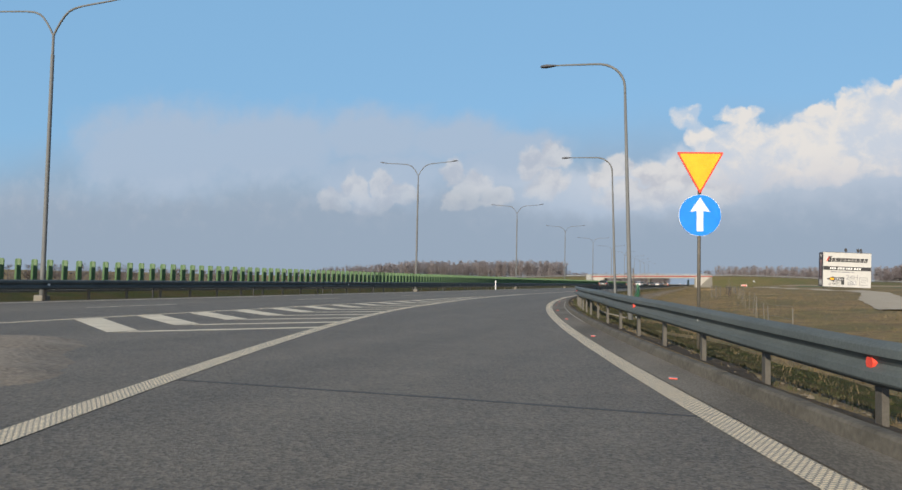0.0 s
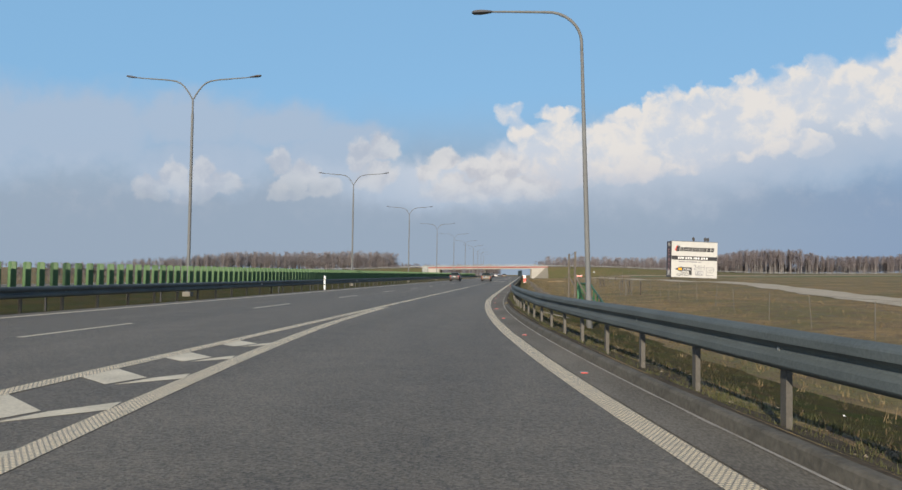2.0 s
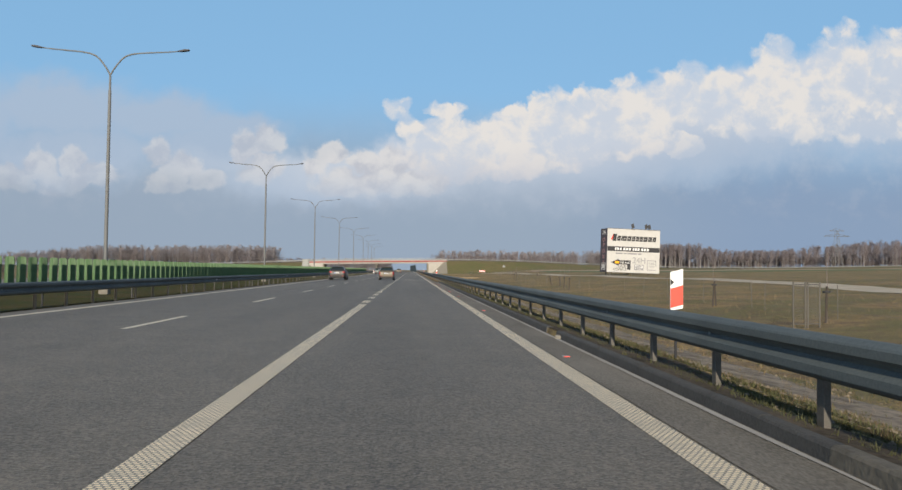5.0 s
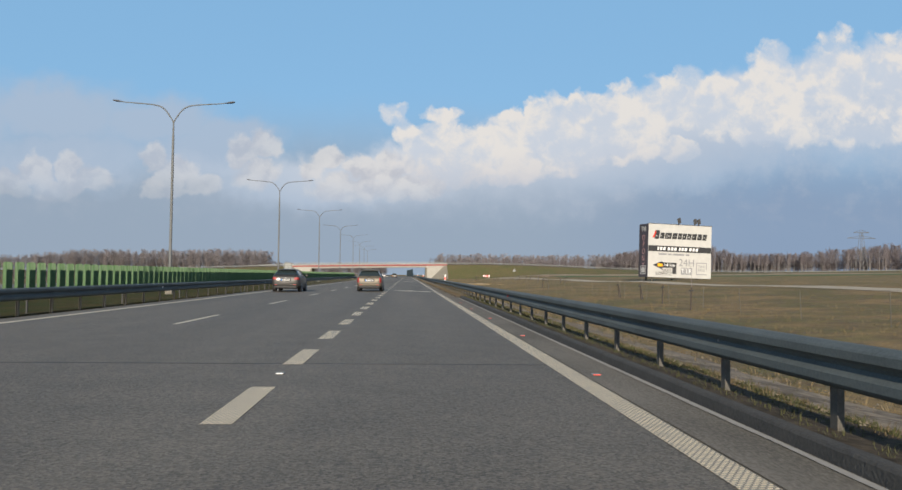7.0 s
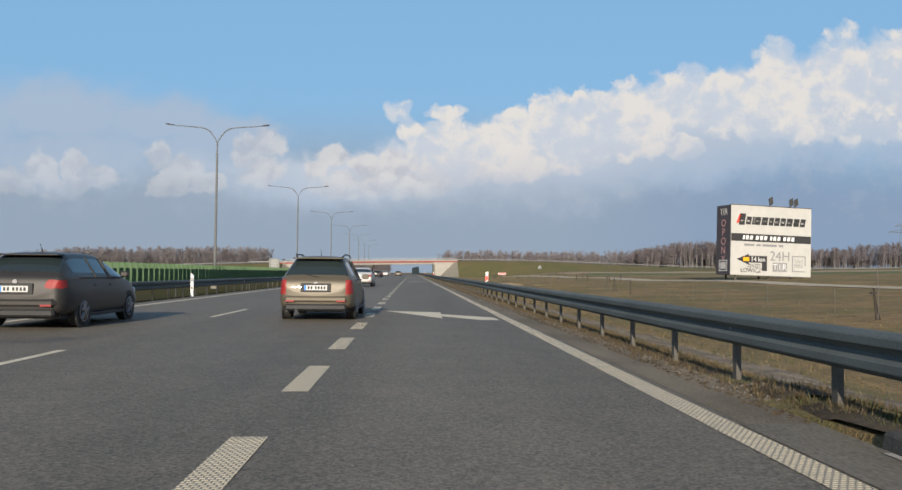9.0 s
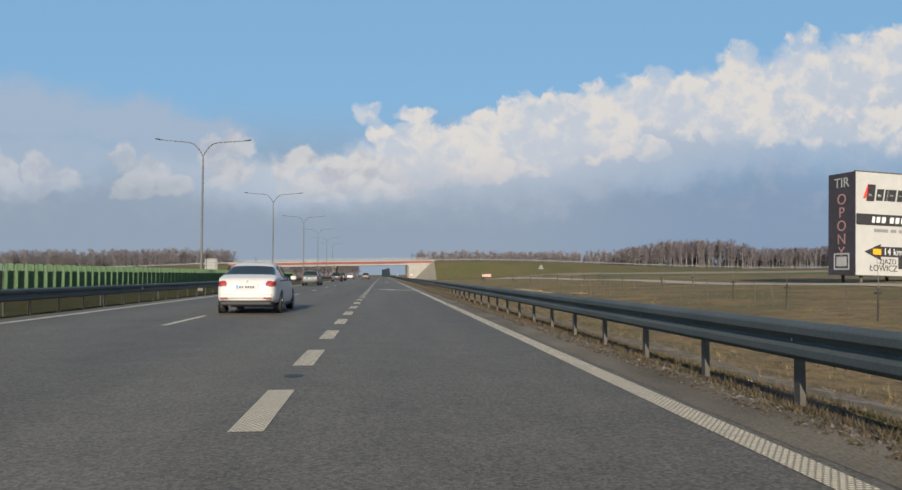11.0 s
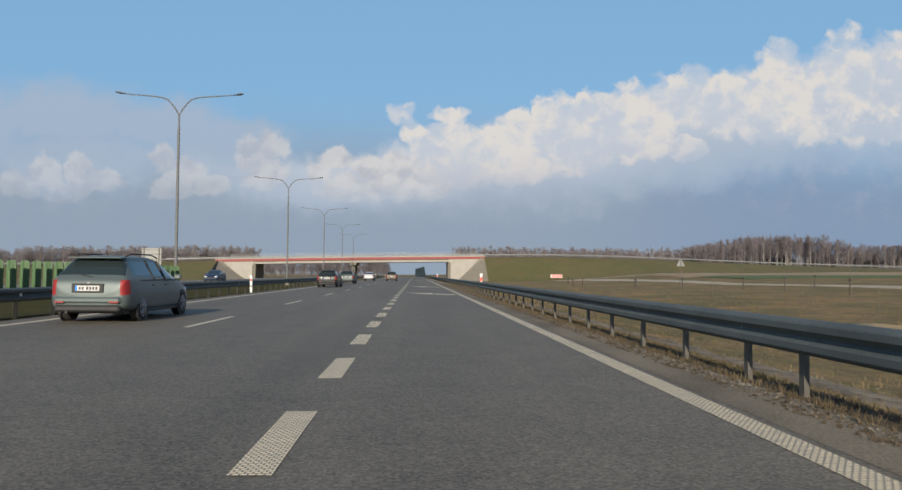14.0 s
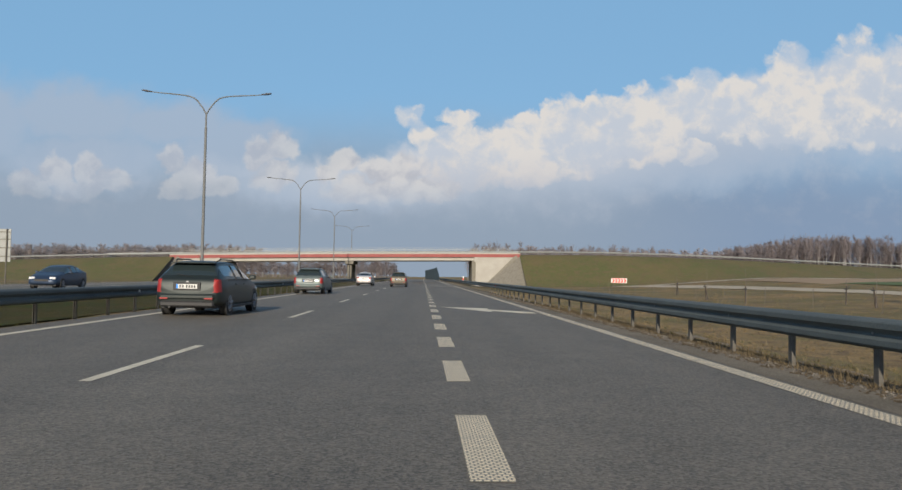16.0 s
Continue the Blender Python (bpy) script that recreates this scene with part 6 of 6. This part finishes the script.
# ---- cars ----
def rounded(quads, marks, times):
    """A closed cage of faces with marks, rounded by repeated averaging, at the cage's own size."""
    index, faces = {}, []
    for q in quads:
        faces.append([index.setdefault(tuple(round(c, 5) for c in p), len(index)) for p in q])
    pts = np.array(list(index))
    lo, hi = pts.min(axis=0), pts.max(axis=0)
    for _ in range(times):
        centres = np.array([pts[f].mean(axis=0) for f in faces])
        edges = collections.defaultdict(list)
        for k, f in enumerate(faces):
            for i, j in zip(f, f[1:] + f[:1]):
                edges[min(i, j), max(i, j)].append(k)
        n, order = len(pts), {e: k for k, e in enumerate(edges)}
        mids = np.array([(pts[i] + pts[j]) / 2 for i, j in edges])
        middle = np.array([(2 * m + sum(centres[k] for k in ks)) / (2 + len(ks)) for m, ks in zip(mids, edges.values())])
        fsum, esum, fn, en = np.zeros((n, 3)), np.zeros((n, 3)), np.zeros(n), np.zeros(n)
        for k, f in enumerate(faces):
            fsum[f] += centres[k]
            fn[f] += 1
        for (i, j), m in zip(edges, mids):
            esum[i] += m
            esum[j] += m
            en[i] += 1
            en[j] += 1
        moved = (fsum / fn[:, None] + 2 * esum / en[:, None] + pts * (en[:, None] - 3)) / en[:, None]
        fresh, kept = [], []
        for k, f in enumerate(faces):
            for a, i in enumerate(f):
                before, after = f[a - 1], f[(a + 1) % len(f)]
                fresh.append([i, n + order[min(i, after), max(i, after)], n + len(mids) + k, n + order[min(i, before), max(i, before)]])
                kept.append(marks[k])
        pts, faces, marks = np.concatenate((moved, middle, centres)), fresh, kept
    a, b = pts.min(axis=0), pts.max(axis=0)
    return lo + (pts - a) * (hi - lo) / (b - a), faces, marks


def car(kind, tone_mat, label, x, y, turn, L=4.5, W=1.76, H=1.47, plate_blue=True, rails=False, tail="tall", facing=1, group="cars on the motorway"):
    """A car with its rear at y = 0, nose along +y. kind: wagon, hatch or sedan."""
    t = thing("car", label, "car", group)
    t.matrix_basis = pose(x, y, 0, 0, 0, turn)
    hw, belt = W / 2, 0.93 if kind != "hatch" else 0.96
    tail_low, tail_high, tail_in = {"tall": (0.61, 0.94, 0.77), "wide": (0.77, 0.92, 0.60)}[tail]
    # stations: y, bottom, half width low, half width at belt, belt height, roof height, roof half width
    rear_top = {"wagon": 0.55, "hatch": 0.62, "sedan": 1.25}[kind]
    deck = {"wagon": belt + 0.02, "hatch": belt + 0.03, "sedan": belt + 0.10}[kind]
    st = [(0.00, 0.38, hw * 0.74, hw * 0.72, 0.62, 0.62, hw * 0.70),
          (0.045, 0.31, hw * 0.87, hw * 0.85, deck - 0.06, deck, hw * 0.79),
          (0.17 if kind != "sedan" else 0.55, 0.26, hw * 0.96, hw * 0.925, deck, deck + 0.02, hw * 0.84),
          (rear_top, 0.24, hw, hw * 0.955, belt + 0.03, H - 0.05, hw * 0.63),
          (rear_top + 0.35, 0.22, hw, hw * 0.96, belt + 0.01, H - 0.01, hw * 0.645),
          (L * 0.42, 0.20, hw, hw * 0.96, belt, H, hw * 0.66),
          (L * 0.56, 0.20, hw, hw * 0.96, belt - 0.02, H - 0.04, hw * 0.65),
          (L * 0.745, 0.20, hw * 0.995, hw * 0.95, belt - 0.03, belt + 0.03, hw * 0.86),
          (L * 0.90, 0.21, hw * 0.97, hw * 0.90, belt - 0.14, belt - 0.09, hw * 0.72),
          (L * 0.97, 0.24, hw * 0.90, hw * 0.80, 0.62, 0.68, hw * 0.60),
          (L, 0.34, hw * 0.72, hw * 0.62, 0.52, 0.54, hw * 0.5)]
    secs = []
    for yy, zb, wl, wb, zs, zr, wr in st:
        half = [(wl * 0.55, zb), (wl * 0.94, zb + 0.02), (wl, zb + 0.14), (wl * 1.005, zb + (zs - zb) * 0.55), (wb, zs), (wb - (wb - wr) * 0.06, zs + (zr - zs) * 0.06), (wr + (wb - wr) * 0.10, zs + (zr - zs) * 0.88), (wr * 0.93, zr - (0.012 if zr - zs > 0.2 else 0.004)), (wr * 0.5, zr + (0.012 if zr - zs > 0.2 else 0.003))]
        secs.append([(px, yy, pz) for px, pz in half] + [(-px, yy, pz) for px, pz in reversed(half)])
    n = len(secs[0])
    bins = {"body": [], "side_window": [], "rear_window": [], "windscreen": [], "bumper": []}
    for j in range(len(secs) - 1):
        for i in range(n):
            q = [secs[j][i], secs[j][(i + 1) % n], secs[j + 1][(i + 1) % n], secs[j + 1][i]]
            key = "body"
            if i in (5, 11) and 3 <= j <= 6:
                key = "side_window"
            elif j == 2 and 6 <= i <= 10:
                key = "rear_window"
            elif j == 6 and 6 <= i <= 10:
                key = "windscreen"
            elif j in (0, 1, 9) and (i in (0, 1, 15, 16, 17)):
                key = "bumper"
            bins[key].append(q)

    quads, marks = [], []
    for mark, key in enumerate(("body", "side_window", "rear_window", "windscreen")):
        for q in bins[key] + (bins["bumper"] if key == "body" else []):
            quads.append(q), marks.append(mark)
    for c in (list(reversed(secs[0])), secs[-1]):
        quads.append(c), marks.append(0)
    pts, faces, marks = rounded(quads, marks, 3)
    bins = collections.defaultdict(list)
    for f, mark in zip(faces, marks):
        cx, cy, cz = pts[list(f)].mean(axis=0)
        side = "right" if cx > 0 else "left"
        if mark == 0 and cy < 0.26 and tail_low < cz < tail_high and abs(cx) > hw * tail_in:
            bins["tail_light", side].append(f)
        elif mark == 1:
            bins["side_window", side].append(f)
        else:
            bins[("body", "side_window", "rear_window", "windscreen")[mark], ""].append(f)
    for (name, side), fs in bins.items():
        used = sorted({i for f in fs for i in f})
        at = {i: k for k, i in enumerate(used)}
        me = bpy.data.meshes.new(name)
        me.from_pydata(pts[used].tolist(), [], [[at[i] for i in f] for f in fs])
        part(name, me, {"body": tone_mat, "tail_light": M_TAIL}.get(name, M_GLASS), t, {"body": "painted body", "tail_light": "red tail light", "rear_window": "dark rear window"}.get(name, ""), smooth=True)
    # pillars
    for s in (-1, 1):
        for yy in (L * 0.36, L * 0.53):
            part("pillar", rod(bmesh.new(), (s * hw * 0.962, yy, belt), (s * (hw * 0.70), yy - 0.03, H - 0.09), 0.028, 0.024, 6), M_TRIM, t)
        part("window_line", box(bmesh.new(), s * hw * 0.962 - 0.008, s * hw * 0.962 + 0.008, L * 0.17, L * 0.72, belt - 0.015, belt + 0.012), M_TRIM, t)
        mir = part("mirror", box(bmesh.new(), -0.09, 0.09, -0.05, 0.06, -0.06, 0.07, 0.03), tone_mat, t, m=pose(s * (hw + 0.08), L * 0.66, belt + 0.07))
        for yy in (L * 0.33, L * 0.52):
            part("door_handle", box(bmesh.new(), s * hw * 0.985 - 0.012, s * hw * 0.985 + 0.016, yy, yy + 0.16, 0.80, 0.83, 0.006), tone_mat, t)
        part("sill", box(bmesh.new(), s * hw * 0.99 - 0.03, s * hw * 0.99 + 0.006, L * 0.26, L * 0.72, 0.20, 0.27, 0.01), M_TRIM, t)
    # rear furniture
    part("rear_bumper", box(bmesh.new(), -hw * 0.84, hw * 0.84, -0.035, 0.20, 0.40, 0.60, 0.07), tone_mat, t, "painted rear bumper")
    part("bumper_skirt", box(bmesh.new(), -hw * 0.80, hw * 0.80, -0.025, 0.14, 0.24, 0.395, 0.04), M_TRIM, t, "black lower bumper")
    for s in (-1, 1):
        part("bumper_reflector", box(bmesh.new(), s * hw * 0.66 - 0.10, s * hw * 0.66 + 0.10, -0.062, -0.05, 0.44, 0.475), M_TAIL, t)
        hl = part("headlight", box(bmesh.new(), s * hw * 0.66 - 0.18, s * hw * 0.66 + 0.16, L - 0.24, L - 0.07, 0.58, 0.72, 0.03), M_CLEAR, t, "clear headlight")
    part("grille", box(bmesh.new(), -0.40, 0.40, L - 0.06, L + 0.012, 0.46, 0.60, 0.02), M_TRIM, t)
    part("plate_recess", box(bmesh.new(), -0.34, 0.34, -0.012, 0.06, 0.66, 0.86, 0.01), M_TRIM if kind != "sedan" else tone_mat, t)
    pl = part("number_plate", box(bmesh.new(), -0.26, 0.26, -0.024, -0.012, 0.70, 0.815, 0.004), M_PLATE, t, "white number plate")
    part("plate_band", box(bmesh.new(), -0.258, -0.215, -0.028, -0.0245, 0.704, 0.811), M_BLUE, pl)
    for k in range(6):
        x0 = -0.18 + 0.066 * k + (0.03 if k > 1 else 0)
        part("plate_bar", box(bmesh.new(), x0, x0 + 0.04, -0.028, -0.0245, 0.725, 0.79), M_BLACK, pl)
    part("emblem", rod(bmesh.new(), (0, -0.004 + 0.05, deck - 0.10), (0, 0.02, deck - 0.10), 0.045, 0.045, 14), M_RIM, t)
    if kind in ("wagon", "hatch"):
        part("spoiler", box(bmesh.new(), -hw * 0.66, hw * 0.66, rear_top - 0.20, rear_top + 0.08, H - 0.075, H - 0.045, 0.01), tone_mat, t)
        part("wiper", rod(bmesh.new(), (0.05, 0.13, deck + 0.05), (-0.32, 0.21, deck + 0.12), 0.008, 0.008, 4), M_TRIM, t)
    if rails:
        for s in (-1, 1):
            part("roof_rail", tube(bmesh.new(), [(s * hw * 0.60, rear_top + 0.15, H - 0.03), (s * hw * 0.67, rear_top + 0.35, H + 0.035), (s * hw * 0.68, L * 0.45, H + 0.045), (s * hw * 0.67, L * 0.55, H - 0.02)], [0.018] * 4, 6), M_TRIM, t, smooth=True)
    part("antenna", rod(bmesh.new(), (0, rear_top + 0.5, H - 0.01), (0, rear_top + 0.35, H + 0.16), 0.008, 0.005, 5), M_TRIM, t)
    part("exhaust", rod(bmesh.new(), (-hw * 0.5, -0.02, 0.24), (-hw * 0.5, 0.3, 0.24), 0.032, 0.032, 10), M_TRIM, t)
    part("underbody", box(bmesh.new(), -hw * 0.82, hw * 0.82, 0.25, L - 0.25, 0.20, 0.34), M_TRIM, t)
    for yy in (0.92, L - 0.88):
        for s in (-1, 1):
            R, xo = 0.315, s * (hw - 0.115)
            arch = bmesh.new()
            rod(arch, (xo + s * 0.075, yy, R), (xo + s * 0.108, yy, R), R + 0.045, R + 0.04, 28)
            part("wheel_arch", arch, M_TRIM, t)
            wheel = part("wheel", rod(bmesh.new(), (xo - s * 0.09, yy, R), (xo + s * 0.10, yy, R), R * 0.62, R * 0.62, 20), M_TRIM, t)
            ty = bmesh.new()
            prof = [(-0.10, 0.62), (-0.105, 0.90), (-0.08, 0.99), (0.08, 0.99), (0.112, 0.90), (0.113, 0.62)]
            rings = [[ty.verts.new((xo + s * d, yy + R * f * math.cos(a), R + R * f * math.sin(a))) for a in (2 * math.pi * k / 28 for k in range(28))] for d, f in prof]
            for a, b in zip(rings, rings[1:]):
                for k in range(28):
                    ty.faces.new((a[k], a[(k + 1) % 28], b[(k + 1) % 28], b[k]))
            bmesh.ops.recalc_face_normals(ty, faces=ty.faces)
            part("tyre", ty, M_TYRE, wheel, smooth=True)
            rim = bmesh.new()
            rod(rim, (xo + s * 0.10, yy, R), (xo + s * 0.122, yy, R), 0.05, 0.045, 12)
            for k in range(5):
                a = 2 * math.pi * k / 5 + 0.3
                rod(rim, (xo + s * 0.112, yy, R), (xo + s * 0.112, yy + R * 0.62 * math.cos(a), R + R * 0.62 * math.sin(a)), 0.048, 0.036, 6)
            tube(rim, [(xo + s * 0.108, yy + R * 0.63 * math.cos(q), R + R * 0.63 * math.sin(q)) for q in (2 * math.pi * k / 24 for k in range(25))], [0.016] * 25, 5)
            part("rim", rim, M_RIM, wheel, "five-spoke alloy rim")
    return t


P_GUN = carpaint("gunmetal_paint", (0.040, 0.037, 0.034), 0.2)
P_WHITE = carpaint("white_paint", (0.62, 0.61, 0.585), 0.0)
P_SILVER = carpaint("green_silver_paint", (0.115, 0.145, 0.142), 0.25)
P_DARK = carpaint("dark_green_paint", (0.020, 0.028, 0.027), 0.3)
P_GOLD = carpaint("gold_beige_paint", (0.125, 0.106, 0.076), 0.25)
P_PEARL = carpaint("pearl_paint", (0.58, 0.56, 0.54), 0.2)
P_NAVY = carpaint("navy_paint", (0.025, 0.045, 0.085), 0.3)
car("hatch", P_GUN, "gunmetal grey hatchback in the fast lane of the motorway", -6.2, 199.8, 0.5, 4.28, 1.80, 1.46, tail="wide")
car("sedan", P_WHITE, "white saloon car in the driving lane of the motorway", -2.8, 244.9, 0.3, 4.64, 1.78, 1.45, tail="wide")
car("wagon", P_SILVER, "silver-green estate car in the fast lane of the motorway", -6.2, 301.4, -0.5, 4.7, 1.76, 1.49, rails=True)
car("wagon", P_DARK, "dark green estate car with roof rails in the fast lane", -6.32, 348.1, -1.0, 4.55, 1.70, 1.42, rails=True)
car("wagon", P_GOLD, "gold-beige estate car with roof rails in the driving lane", -1.1, 203.0, 0.0, 4.4, 1.74, 1.50, rails=True)
car("sedan", P_PEARL, "pearl white saloon car far ahead in the fast lane", -6.7, 412.0, 0.2, 4.6, 1.78, 1.44, tail="wide")
car("sedan", P_NAVY, "dark blue saloon car coming on the opposite carriageway", -22.6, 378.8, 181, 4.6, 1.78, 1.44, tail="wide")
car("wagon", P_SILVER, "silver-green estate car beyond the merge arrows in the fast lane", -6.95, 373.0, -0.4, 4.7, 1.76, 1.49, rails=True)
car("hatch", P_GOLD, "gold-beige hatchback near the bridge in the driving lane", -2.85, 407.2, 0.3, 4.3, 1.74, 1.52)
